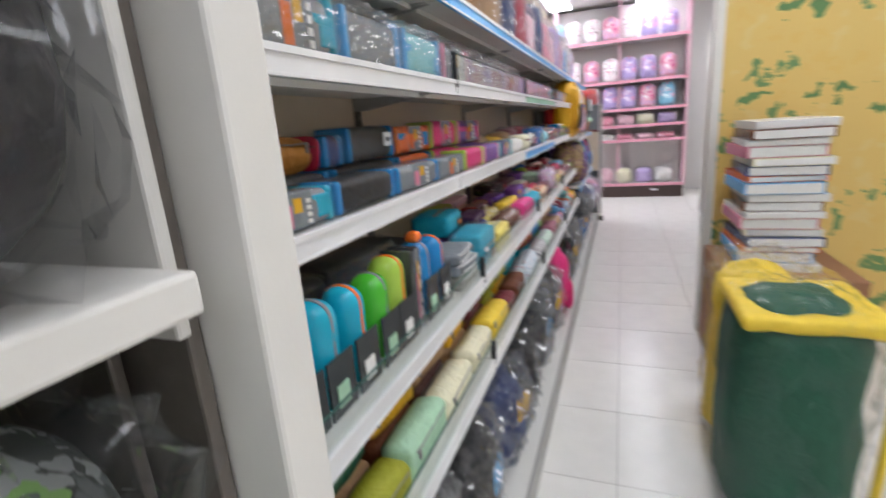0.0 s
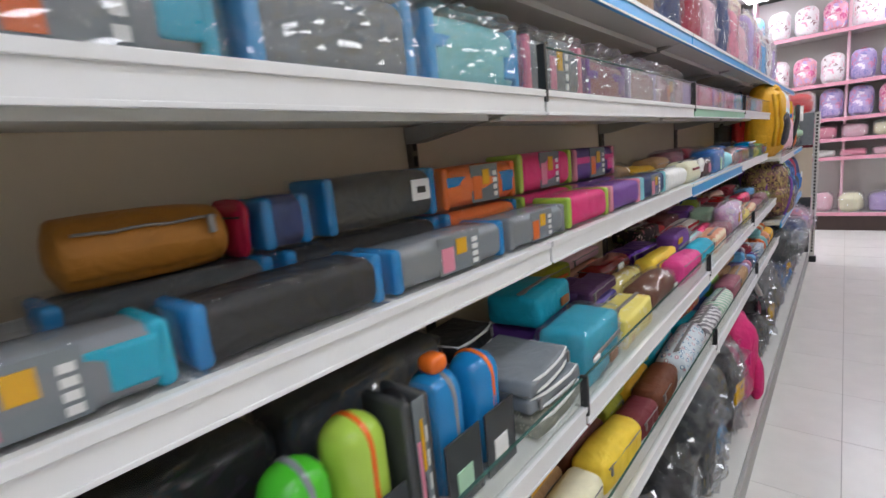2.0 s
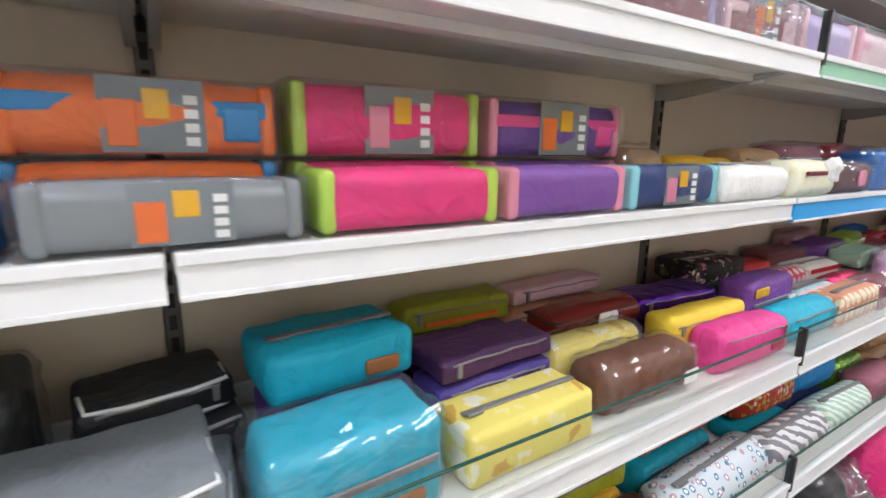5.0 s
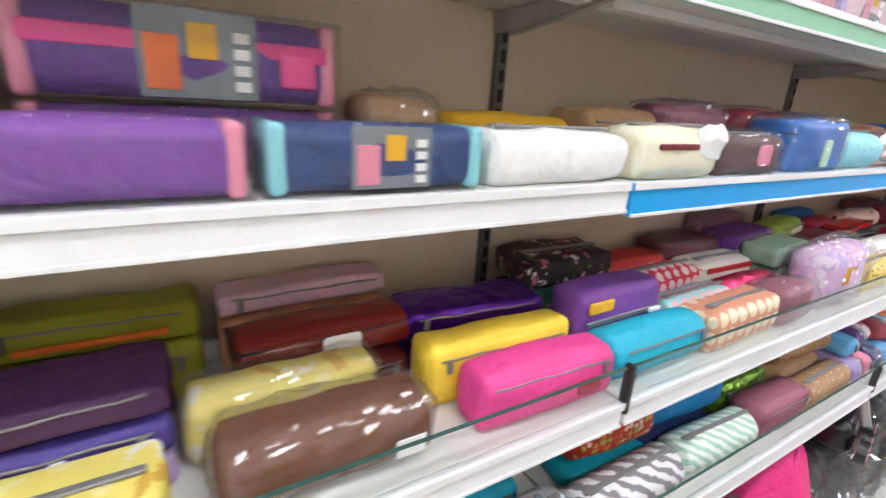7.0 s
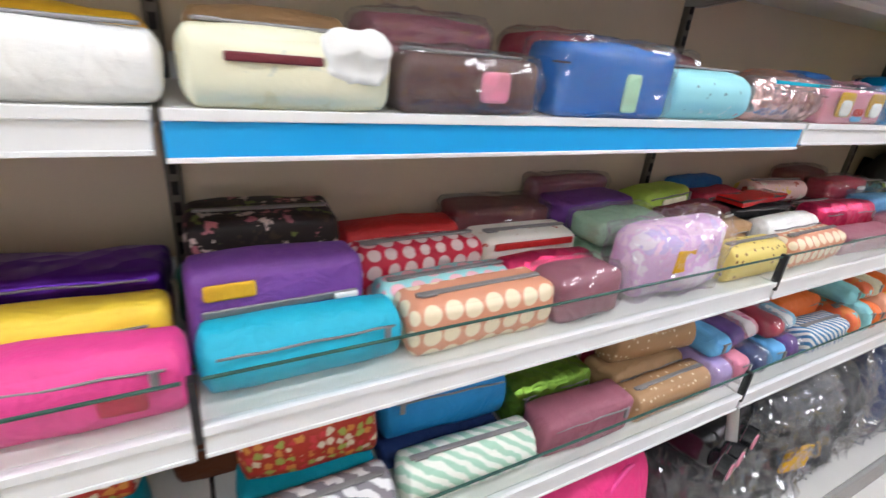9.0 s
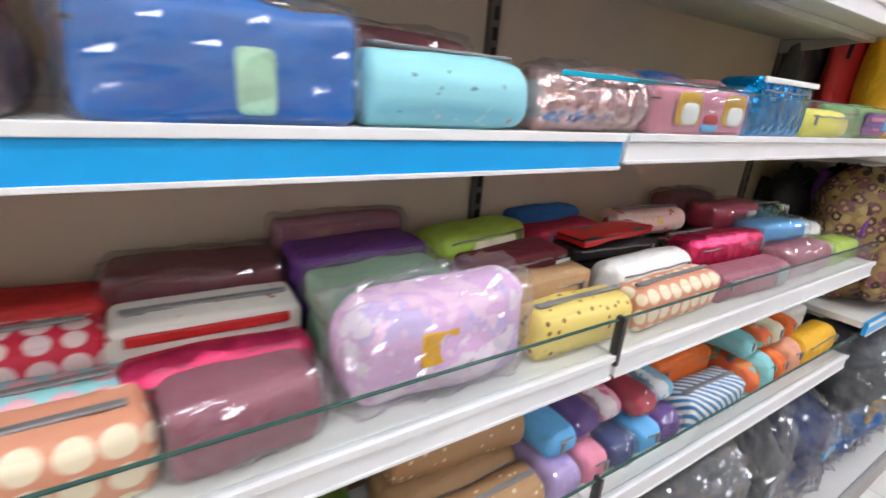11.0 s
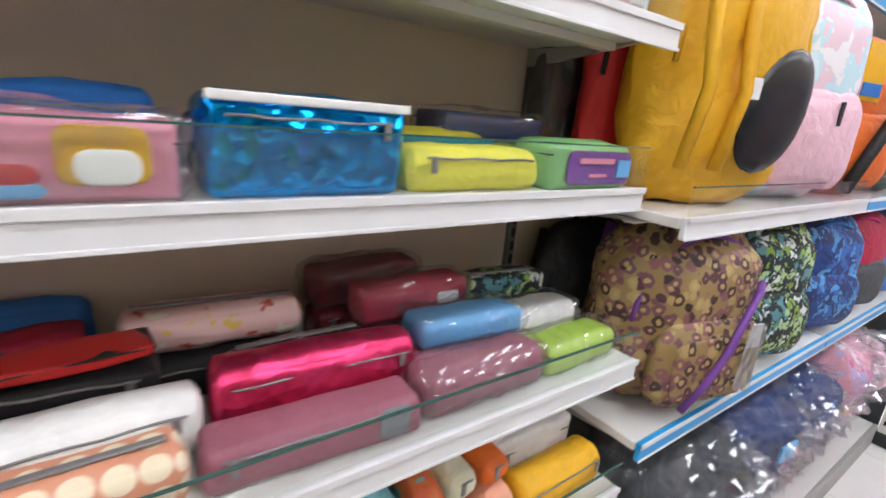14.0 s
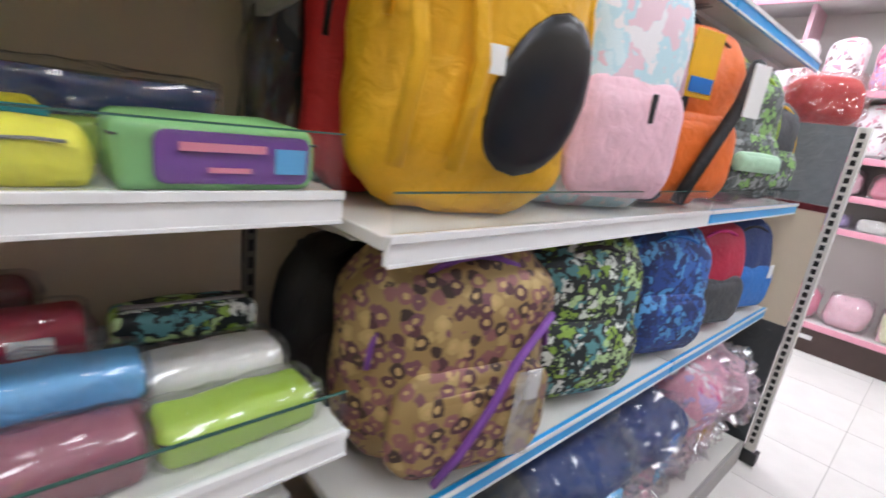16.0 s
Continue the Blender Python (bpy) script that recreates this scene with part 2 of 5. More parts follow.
# ---------------------------------------------------------------- product materials
def patterned(name, base, spots, scale=60.0, size=0.35, rough=0.6, ring=0.0, stretch=(1, 1, 1), bump=0.15, warp=0.0, loose=0.55):
    """Cloth with a printed motif: spots of some colours, with or without a paler eye, over a base colour."""
    m = bpy.data.materials.new(name)
    m.use_nodes = True
    n, l = m.node_tree.nodes, m.node_tree.links
    b = n["Principled BSDF"]
    b.inputs["Roughness"].default_value = rough
    tc = n.new("ShaderNodeTexCoord")
    mp = n.new("ShaderNodeMapping")
    mp.inputs["Scale"].default_value = stretch
    l.new(tc.outputs["Object"], mp.inputs["Vector"])
    if warp:
        wn = n.new("ShaderNodeTexNoise")
        wn.inputs["Scale"].default_value = scale * 1.6
        wn.inputs["Detail"].default_value = 3
        l.new(tc.outputs["Object"], wn.inputs["Vector"])
        ma = n.new("ShaderNodeVectorMath")
        ma.operation = "MULTIPLY_ADD"
        ma.inputs[1].default_value = (warp / scale,) * 3
        l.new(wn.outputs["Color"], ma.inputs[0])
        l.new(mp.outputs[0], ma.inputs[2])
    v = n.new("ShaderNodeTexVoronoi")
    v.inputs["Scale"].default_value = scale
    v.inputs["Randomness"].default_value = loose if ring == 0 else 0.9
    l.new(ma.outputs[0] if warp else mp.outputs[0], v.inputs["Vector"])
    less = n.new("ShaderNodeMapRange")
    less.inputs["From Min"].default_value = size
    less.inputs["From Max"].default_value = size + 0.05
    less.inputs["To Min"].default_value = 1
    less.inputs["To Max"].default_value = 0
    l.new(v.outputs["Distance"], less.inputs["Value"])
    sep = n.new("ShaderNodeSeparateColor")
    l.new(v.outputs["Color"], sep.inputs[0])
    ramp = n.new("ShaderNodeValToRGB")
    ramp.color_ramp.interpolation = "CONSTANT"
    while len(ramp.color_ramp.elements) < len(spots):
        ramp.color_ramp.elements.new(0.5)
    for i, c in enumerate(spots):
        ramp.color_ramp.elements[i].position = i / len(spots)
        ramp.color_ramp.elements[i].color = (*c, 1)
    l.new(sep.outputs[0], ramp.inputs[0])
    mix = n.new("ShaderNodeMix")
    mix.data_type = "RGBA"
    mix.inputs[6].default_value = (*base, 1)
    l.new(less.outputs[0], mix.inputs[0])
    l.new(ramp.outputs[0], mix.inputs[7])
    out = mix.outputs[2]
    if ring:
        eye = n.new("ShaderNodeMapRange")
        eye.inputs["From Min"].default_value = ring
        eye.inputs["From Max"].default_value = ring + 0.04
        eye.inputs["To Min"].default_value = 1
        eye.inputs["To Max"].default_value = 0
        l.new(v.outputs["Distance"], eye.inputs["Value"])
        mix2 = n.new("ShaderNodeMix")
        mix2.data_type = "RGBA"
        l.new(eye.outputs[0], mix2.inputs[0])
        l.new(out, mix2.inputs[6])
        mix2.inputs[7].default_value = (*[min(1, c * 1.5 + 0.03) for c in base], 1)
        out = mix2.outputs[2]
    l.new(out, b.inputs["Base Color"])
    nz = n.new("ShaderNodeTexNoise")
    nz.inputs["Scale"].default_value = 260
    l.new(tc.outputs["Object"], nz.inputs["Vector"])
    bp = n.new("ShaderNodeBump")
    bp.inputs["Strength"].default_value = bump
    bp.inputs["Distance"].default_value = 0.002
    l.new(nz.outputs["Fac"], bp.inputs["Height"])
    l.new(bp.outputs["Normal"], b.inputs["Normal"])
    return m


def striped(name, a, b_, scale=60.0, rough=0.5, zigzag=0.0):
    """Cloth with stripes, straight or in zigzag."""
    m = bpy.data.materials.new(name)
    m.use_nodes = True
    n, l = m.node_tree.nodes, m.node_tree.links
    b = n["Principled BSDF"]
    b.inputs["Roughness"].default_value = rough
    tc = n.new("ShaderNodeTexCoord")
    w = n.new("ShaderNodeTexWave")
    w.bands_direction = "DIAGONAL"
    w.inputs["Scale"].default_value = scale
    w.inputs["Distortion"].default_value = zigzag
    w.inputs["Detail Scale"].default_value = 2
    l.new(tc.outputs["Object"], w.inputs["Vector"])
    r = n.new("ShaderNodeValToRGB")
    r.color_ramp.interpolation = "CONSTANT"
    r.color_ramp.elements[0].color = (*a, 1)
    r.color_ramp.elements[1].position = 0.5
    r.color_ramp.elements[1].color = (*b_, 1)
    l.new(w.outputs["Color"], r.inputs[0])
    l.new(r.outputs[0], b.inputs["Base Color"])
    return m


def foil(name, color, scale=28.0, rough=0.18):
    """Shiny crinkled sequin or metallised cloth."""
    m = material(name, color, rough, metal=0.85, vary=0.35, scale=90, bump=0.0)
    n, l = m.node_tree.nodes, m.node_tree.links
    tc = n.new("ShaderNodeTexCoord")
    v = n.new("ShaderNodeTexVoronoi")
    v.inputs["Scale"].default_value = scale * 6
    v2 = n.new("ShaderNodeTexNoise")
    v2.inputs["Scale"].default_value = scale
    l.new(tc.outputs["Object"], v.inputs["Vector"])
    l.new(tc.outputs["Object"], v2.inputs["Vector"])
    add = n.new("ShaderNodeMath")
    add.operation = "MULTIPLY_ADD"
    add.inputs[1].default_value = 0.3
    l.new(v.outputs["Distance"], add.inputs[0])
    l.new(v2.outputs["Fac"], add.inputs[2])
    bp = n.new("ShaderNodeBump")
    bp.inputs["Strength"].default_value = 0.8
    bp.inputs["Distance"].default_value = 0.02
    l.new(add.outputs[0], bp.inputs["Height"])
    l.new(bp.outputs["Normal"], n["Principled BSDF"].inputs["Normal"])
    return m


COLORS = {
    "teal": (0.0, 0.34, 0.46), "turquoise": (0.005, 0.40, 0.56), "aqua": (0.25, 0.62, 0.66), "navy": (0.02, 0.045, 0.16), "blue": (0.02, 0.16, 0.50),
    "sky": (0.13, 0.42, 0.75), "pink": (0.78, 0.06, 0.28), "hotpink": (0.72, 0.02, 0.18), "rose": (0.75, 0.26, 0.36), "palepink": (0.80, 0.50, 0.58),
    "dusty": (0.31, 0.10, 0.14), "magenta": (0.60, 0.03, 0.22), "red": (0.55, 0.02, 0.02), "crimson": (0.42, 0.015, 0.05), "maroon": (0.16, 0.015, 0.025),
    "purple": (0.11, 0.035, 0.24), "violet": (0.19, 0.06, 0.32), "lilac": (0.48, 0.36, 0.66), "yellow": (0.80, 0.43, 0.012), "lemon": (0.82, 0.75, 0.06), "cream": (0.80, 0.76, 0.55),
    "white": (0.80, 0.79, 0.76), "green": (0.07, 0.50, 0.03), "lime": (0.42, 0.62, 0.08), "olive": (0.33, 0.34, 0.02), "mint": (0.42, 0.66, 0.46), "orange": (0.80, 0.16, 0.02),
    "brown": (0.14, 0.036, 0.009), "darkbrown": (0.09, 0.03, 0.025), "tan": (0.42, 0.25, 0.12), "grey": (0.22, 0.24, 0.26), "darkgrey": (0.05, 0.055, 0.06), "black": (0.012, 0.012, 0.014),
    "gold": (0.75, 0.42, 0.02), "peach": (0.78, 0.38, 0.24), "forest": (0.01, 0.09, 0.05), "card": (0.20, 0.23, 0.25), "azure": (0.01, 0.22, 0.52), "sun": (0.85, 0.60, 0.05), "amber": (0.42, 0.17, 0.02), "oxblood": (0.16, 0.012, 0.01), "indigo": (0.075, 0.045, 0.25), "plum": (0.07, 0.02, 0.085), "leaf": (0.24, 0.52, 0.20),
}
for key, rgb in COLORS.items():
    M["c_" + key] = material("cloth_" + key, rgb, 0.58, vary=0.16, scale=35, bump=0.3, bump_scale=420, fold=0.45)
    M["p_" + key] = material("plastic_" + key, rgb, 0.24, vary=0.08, scale=18, bump=0.04)
M["x_reddots"] = patterned("red_cloth_white_dots", (0.62, 0.015, 0.05), [(0.8, 0.62, 0.6)], 36, 0.42, loose=0.12)
M["x_aquadots"] = patterned("aqua_cloth_pink_dots", (0.30, 0.62, 0.62), [(0.75, 0.40, 0.45)], 34, 0.4, loose=0.12)
M["x_peachdots"] = patterned("peach_cloth_cream_dots", (0.68, 0.30, 0.18), [(0.82, 0.70, 0.50)], 34, 0.42, loose=0.12)
M["x_floral"] = patterned("black_cloth_flowers", (0.02, 0.012, 0.012), [(0.7, 0.55, 0.5), (0.5, 0.16, 0.2), (0.16, 0.20, 0.05), (0.05, 0.03, 0.02)], 44, 0.36, warp=2)
M["x_redfloral"] = patterned("red_cloth_small_flowers", (0.42, 0.03, 0.015), [(0.7, 0.6, 0.45), (0.62, 0.25, 0.05), (0.35, 0.4, 0.08), (0.6, 0.04, 0.05)], 75, 0.42, warp=1)
M["x_brownfloral"] = patterned("ochre_cloth_purple_brown_circles", (0.30, 0.20, 0.075), [(0.085, 0.03, 0.04), (0.17, 0.07, 0.09), (0.05, 0.025, 0.02), (0.24, 0.10, 0.10), (0.42, 0.30, 0.12)], 46, 0.56, ring=0.24, warp=0.5)
M["x_greenfloral"] = patterned("black_cloth_green_flowers", (0.012, 0.018, 0.02), [(0.45, 0.62, 0.30), (0.7, 0.74, 0.7), (0.25, 0.4, 0.06), (0.10, 0.28, 0.30)], 34, 0.46, warp=2.5)
M["x_bluesplash"] = patterned("navy_cloth_blue_splashes", (0.015, 0.03, 0.12), [(0.03, 0.12, 0.42), (0.08, 0.30, 0.6), (0.02, 0.06, 0.25)], 22, 0.5, ring=0.12, warp=3)
M["x_camo"] = patterned("grey_green_print", (0.05, 0.06, 0.055), [(0.22, 0.42, 0.12), (0.3, 0.32, 0.32), (0.12, 0.14, 0.14)], 26, 0.5, warp=3)
M["x_bear"] = patterned("yellow_print", (0.78, 0.66, 0.16), [(0.8, 0.76, 0.6), (0.62, 0.36, 0.06), (0.8, 0.7, 0.3)], 26, 0.38, warp=1.5)
M["x_leopard"] = patterned("yellow_leopard_print", (0.74, 0.58, 0.16), [(0.22, 0.09, 0.02)], 70, 0.22)
M["x_turqprint"] = patterned("pale_turquoise_print", (0.30, 0.66, 0.72), [(0.55, 0.70, 0.75), (0.62, 0.25, 0.30), (0.12, 0.2, 0.25)], 28, 0.17, warp=2)
M["x_sushi"] = patterned("pale_pink_print", (0.78, 0.52, 0.48), [(0.8, 0.74, 0.62), (0.55, 0.10, 0.06), (0.75, 0.5, 0.1)], 40, 0.40, warp=1.5)
M["x_browndots"] = patterned("brown_cloth_cream_dots", (0.13, 0.06, 0.025), [(0.62, 0.5, 0.32)], 75, 0.22)
M["x_tandots"] = patterned("tan_cloth_cream_dots", (0.40, 0.23, 0.11), [(0.72, 0.6, 0.4)], 80, 0.2)
M["x_diamond"] = patterned("white_blue_diamond_print", (0.62, 0.68, 0.72), [(0.06, 0.22, 0.38), (0.5, 0.3, 0.35)], 60, 0.36, ring=0.2)
M["x_cherry"] = patterned("white_cloth_red_print", (0.80, 0.76, 0.68), [(0.5, 0.12, 0.08), (0.7, 0.6, 0.5)], 50, 0.2, warp=1.5)
M["x_creamprint"] = patterned("cream_cloth_faint_print", (0.78, 0.75, 0.55), [(0.72, 0.66, 0.42), (0.6, 0.62, 0.5)], 30, 0.22, warp=2)
M["x_tie"] = patterned("pale_blue_pink_print", (0.50, 0.70, 0.76), [(0.75, 0.55, 0.62), (0.62, 0.76, 0.80), (0.78, 0.76, 0.78)], 12, 0.55, warp=3)
M["x_greydots"] = patterned("grey_cloth_small_dots", (0.24, 0.24, 0.20), [(0.55, 0.52, 0.40)], 130, 0.25)
M["x_plush"] = patterned("pink_lilac_plush", (0.72, 0.46, 0.70), [(0.80, 0.58, 0.72), (0.60, 0.48, 0.74), (0.80, 0.70, 0.78)], 16, 0.5, rough=0.9, warp=3, bump=0.6)
M["x_zig"] = striped("green_white_zigzag", (0.36, 0.58, 0.44), (0.76, 0.78, 0.7), 22, zigzag=3.0)
M["x_zebra"] = striped("white_grey_zebra", (0.74, 0.72, 0.72), (0.22, 0.2, 0.22), 16, zigzag=4.0)
M["x_stripe"] = striped("white_blue_stripes", (0.75, 0.76, 0.75), (0.05, 0.2, 0.4), 30)
M["x_pinkprint"] = patterned("pink_backpack_print", (0.76, 0.36, 0.46), [(0.8, 0.74, 0.76), (0.62, 0.12, 0.28), (0.55, 0.40, 0.66)], 13, 0.42, warp=2.5)
M["x_whiteprint"] = patterned("white_backpack_print", (0.80, 0.74, 0.76), [(0.72, 0.30, 0.40), (0.3, 0.16, 0.18), (0.78, 0.5, 0.58)], 14, 0.3, warp=2.5)
M["x_lilacprint"] = patterned("lilac_backpack_print", (0.46, 0.36, 0.62), [(0.76, 0.66, 0.78), (0.62, 0.26, 0.45), (0.3, 0.26, 0.55)], 13, 0.4, warp=2.5)
M["x_blueprint"] = patterned("pale_blue_backpack_print", (0.24, 0.50, 0.66), [(0.75, 0.8, 0.82), (0.70, 0.35, 0.45), (0.1, 0.35, 0.5)], 13, 0.36, warp=2.5)
M["x_cartoonD"] = patterned("orange_teal_print", (0.70, 0.20, 0.05), [(0.20, 0.55, 0.55), (0.75, 0.62, 0.4), (0.75, 0.14, 0.05)], 24, 0.45, warp=2)
M["f_blue"] = foil("blue_sequin", (0.0, 0.26, 0.62), 9, 0.13)
M["f_irid"] = foil("iridescent_film", (0.80, 0.52, 0.50), 10, 0.15)
M["f_green"] = foil("green_metallic_cloth", (0.22, 0.42, 0.06), 10, 0.3)
M["f_pink"] = foil("pink_metallic_cloth", (0.76, 0.05, 0.16), 6, 0.38)
M["f_purple"] = foil("purple_metallic_cloth", (0.10, 0.02, 0.30), 5, 0.3)
M["leather"] = material("tan_leather_patch", (0.36, 0.13, 0.04), 0.5, vary=0.15, scale=60, bump=0.2)
M["zip"] = material("grey_zipper", (0.26, 0.25, 0.25), 0.4, metal=0.4, vary=0.3, scale=300)
M["paper"] = material("white_paper_tag", (0.82, 0.82, 0.80), 0.6, vary=0.04, scale=20)
M["ink"] = material("black_print", (0.03, 0.03, 0.03), 0.6)
M["carton"] = material("brown_cardboard", (0.34, 0.17, 0.09), 0.75, vary=0.1, scale=14, bump=0.1)


# ---------------------------------------------------------------- product shapes
def knots(h, r, n):
    """Positions along one side: close together in the rounded ends, even between them."""
    r = min(r, h * 0.98)
    out = [-h, -h + r * 0.08, -h + r * 0.3, -h + r * 0.62]
    k = max(2, n)
    out += [-(h - r) + 2 * (h - r) * i / k for i in range(k + 1)]
    return out + [h - r * 0.62, h - r * 0.3, h - r * 0.08, h]


def rounded(sx, sy, sz, r=0.012, n=4, puff=0.0, lump=0.0, seed=0, lump_scale=14.0, end=None, crumple=0.0):
    """A soft box that stands on z = 0, its front at y = 0, its middle at x = 0, with rounded edges, full sides and small dents."""
    hx, hy, hz = sx / 2, sy / 2, sz / 2
    a, b, g = min(end or r, hx * 0.98), min(r, hy * 0.98), min(r, hz * 0.98)
    kx, ky, kz = knots(hx, a, n), knots(hy, b, n), knots(hz, g, n)
    bm = bmesh.new()
    made = {}
    off = Vector((seed * 3.17, seed * 1.31, seed * 0.77))

    def vert(x, y, z):
        key = (round(x, 6), round(y, 6), round(z, 6))
        if key not in made:
            p = Vector((x, y, z))
            c = Vector((max(-hx + a, min(hx - a, x)), max(-hy + b, min(hy - b, y)), max(-hz + g, min(hz - g, z))))
            d = Vector(((x - c.x) / a, (y - c.y) / b, (z - c.z) / g))
            if d.length > 1e-9:
                d.normalize()
            q = c + Vector((d.x * a, d.y * b, d.z * g))
            if puff:
                fx, fy, fz = 1 - (x / hx) ** 2, 1 - (y / hy) ** 2, 1 - (z / hz) ** 2
                q.y += puff * (y / hy) * fx * max(fz, 0)
                q.z += puff * (z / hz) * fx * max(fy, 0)
                q.x += 0.5 * puff * (x / hx) * fy * fz
            if lump:
                s = q * lump_scale + off
                q += Vector((noise.noise(s), noise.noise(s + Vector((9, 0, 0))), noise.noise(s + Vector((0, 7, 0))))) * lump
            if crumple:
                s = q * 34 + off
                q += (q - c * 0.6).normalized() * crumple * (abs(noise.noise(s)) * 1.6 - 0.5 + 0.5 * noise.noise(s * 2.7))
            made[key] = bm.verts.new((q.x, q.y + hy, max(q.z + hz, 0.0)))
        return made[key]

    def sheet(us, vs, at):
        for i in range(len(us) - 1):
            for j in range(len(vs) - 1):
                q = [at(us[i], vs[j]), at(us[i + 1], vs[j]), at(us[i + 1], vs[j + 1]), at(us[i], vs[j + 1])]
                if len(set(q)) == 4:
                    try:
                        bm.faces.new(q)
                    except ValueError:
                        pass

    for s in (-1, 1):
        sheet(kx, ky, lambda u, v: vert(u, v, s * hz))
        sheet(kx, kz, lambda u, v: vert(u, s * hy, v))
        sheet(ky, kz, lambda u, v: vert(s * hx, u, v))
    bmesh.ops.recalc_face_normals(bm, faces=bm.faces)
    return bm


def at(bm, x=0, y=0, z=0):
    bmesh.ops.translate(bm, verts=bm.verts, vec=(x, y, z))
    return bm


def tube(points, radius, sides=8):
    """A bent rod through the points."""
    bm = bmesh.new()
    rings = []
    pts = [Vector(p) for p in points]
    for i, p in enumerate(pts):
        d = (pts[min(i + 1, len(pts) - 1)] - pts[max(i - 1, 0)]).normalized()
        u = d.orthogonal().normalized() if i == 0 else (u - d * u.dot(d)).normalized()
        v = d.cross(u)
        rings.append([bm.verts.new(p + radius * (u * math.cos(a) + v * math.sin(a))) for a in [2 * math.pi * k / sides for k in range(sides)]])
    for a, b in zip(rings, rings[1:]):
        for k in range(sides):
            bm.faces.new((a[k], a[(k + 1) % sides], b[(k + 1) % sides], b[k]))
    bm.faces.new(rings[0][::-1]), bm.faces.new(rings[-1])
    bmesh.ops.recalc_face_normals(bm, faces=bm.faces)
    return bm


def worded(label):
    """A label of at least four words."""
    return label if len(label.split()) > 3 else label + " on a shop shelf"


COUNT = [0]


def case(x0, x1, yf, z, depth, height, mat, label, rz=0.0, rx=0.0, r=None, zipper="", patch=None, film=False, tag=False, seed=None, group="pencil cases on the shelves"):
    """A pencil case: soft body, and the zipper, patch, price tag and film bag that it has."""
    COUNT[0] += 1
    s = COUNT[0] if seed is None else seed
    w = x1 - x0
    if rz == 0 and z < 1.1 and w > 0.1:
        rz = 2.6 * math.sin(s * 12.9)
    t = thing("pencil_case", pose((x0 + x1) / 2, yf, z, rx, 0, rz), worded(label), "pencil case", group)
    r = r if r is not None else min(0.014, height * 0.24)
    part("body", rounded(w - 0.006, depth, height, r, 5, min(0.006, height * 0.07), 0.0045, s, 19, 0.011 if r > 0.012 else None), M[mat], t, smooth=True)
    if zipper.startswith("front"):
        part("zipper", at(rounded(w * 0.86, 0.004, 0.009, 0.0018, 3), 0, -0.009, height * 0.55), M["zip"], t, "grey metal zipper", True)
        part("zipper_pull", at(rounded(0.03, 0.005, 0.008, 0.002, 2), w * (-0.40 if zipper == "front_left" else 0.36), -0.013, height * 0.545), M["paper"], t, "pale zipper pull", True)
    elif zipper == "top" or (mat[0] == "x" and not film and not zipper):
        part("zipper", at(rounded(w * 0.86, 0.009, 0.004, 0.0018, 3), 0, depth * 0.35, height + min(0.008, height * 0.08) - 0.002), M["zip"], t, "grey metal zipper", True)
        part("zipper_pull", at(rounded(0.022, 0.008, 0.004, 0.0016, 2), -w * 0.36, depth * 0.3, height + 0.004), M["zip"], t, "grey metal zipper pull", True)
    elif mat[0] in "cf" and not film:
        a = w / 2 - 0.02
        pts = [(-a + 2 * a * k / 8, -0.002, height * 0.80 + 0.001 * math.sin(k * 1.9 + s)) for k in range(9)]
        part("zipper", tube(pts, 0.0016, 6), M["zip"], t, "thin zipper along the upper edge", True)
        part("zipper_pull", at(rounded(0.008, 0.004, 0.02, 0.0018, 2), a * (0.9 if s % 2 else -0.9), -0.007, height * 0.80 - 0.017), M["zip"], t, "small zipper pull", True)
    elif mat[0] == "p":
        part("lid_seam", at(rounded(w - 0.002, depth * 0.98, 0.0025, 0.001, 2), 0, depth * 0.01, height * 0.72), M["slot"], t, "thin dark lid seam")
    if patch:
        px, pz, pw, ph, pm = patch
        part("patch", at(rounded(pw, 0.005, ph, min(pw, ph) * 0.22, 2), px * w, -0.008, pz * height), M[pm], t, "small stitched patch", True)
    if film:
        part("film_bag", at(rounded(w + 0.012, depth + 0.012, height + 0.009, r + 0.004, 11, 0.004, 0.003, s + 5, 20, None, 0.006), 0, -0.006, -0.0005), M["film"], t, "clear creased film bag")
    if tag:
        part("price_tag", at(rounded(0.034, 0.0015, 0.022, 0.0007, 2), w * 0.32, -0.012, height * 0.3), M["paper"], t, "white barcode sticker")
    return t


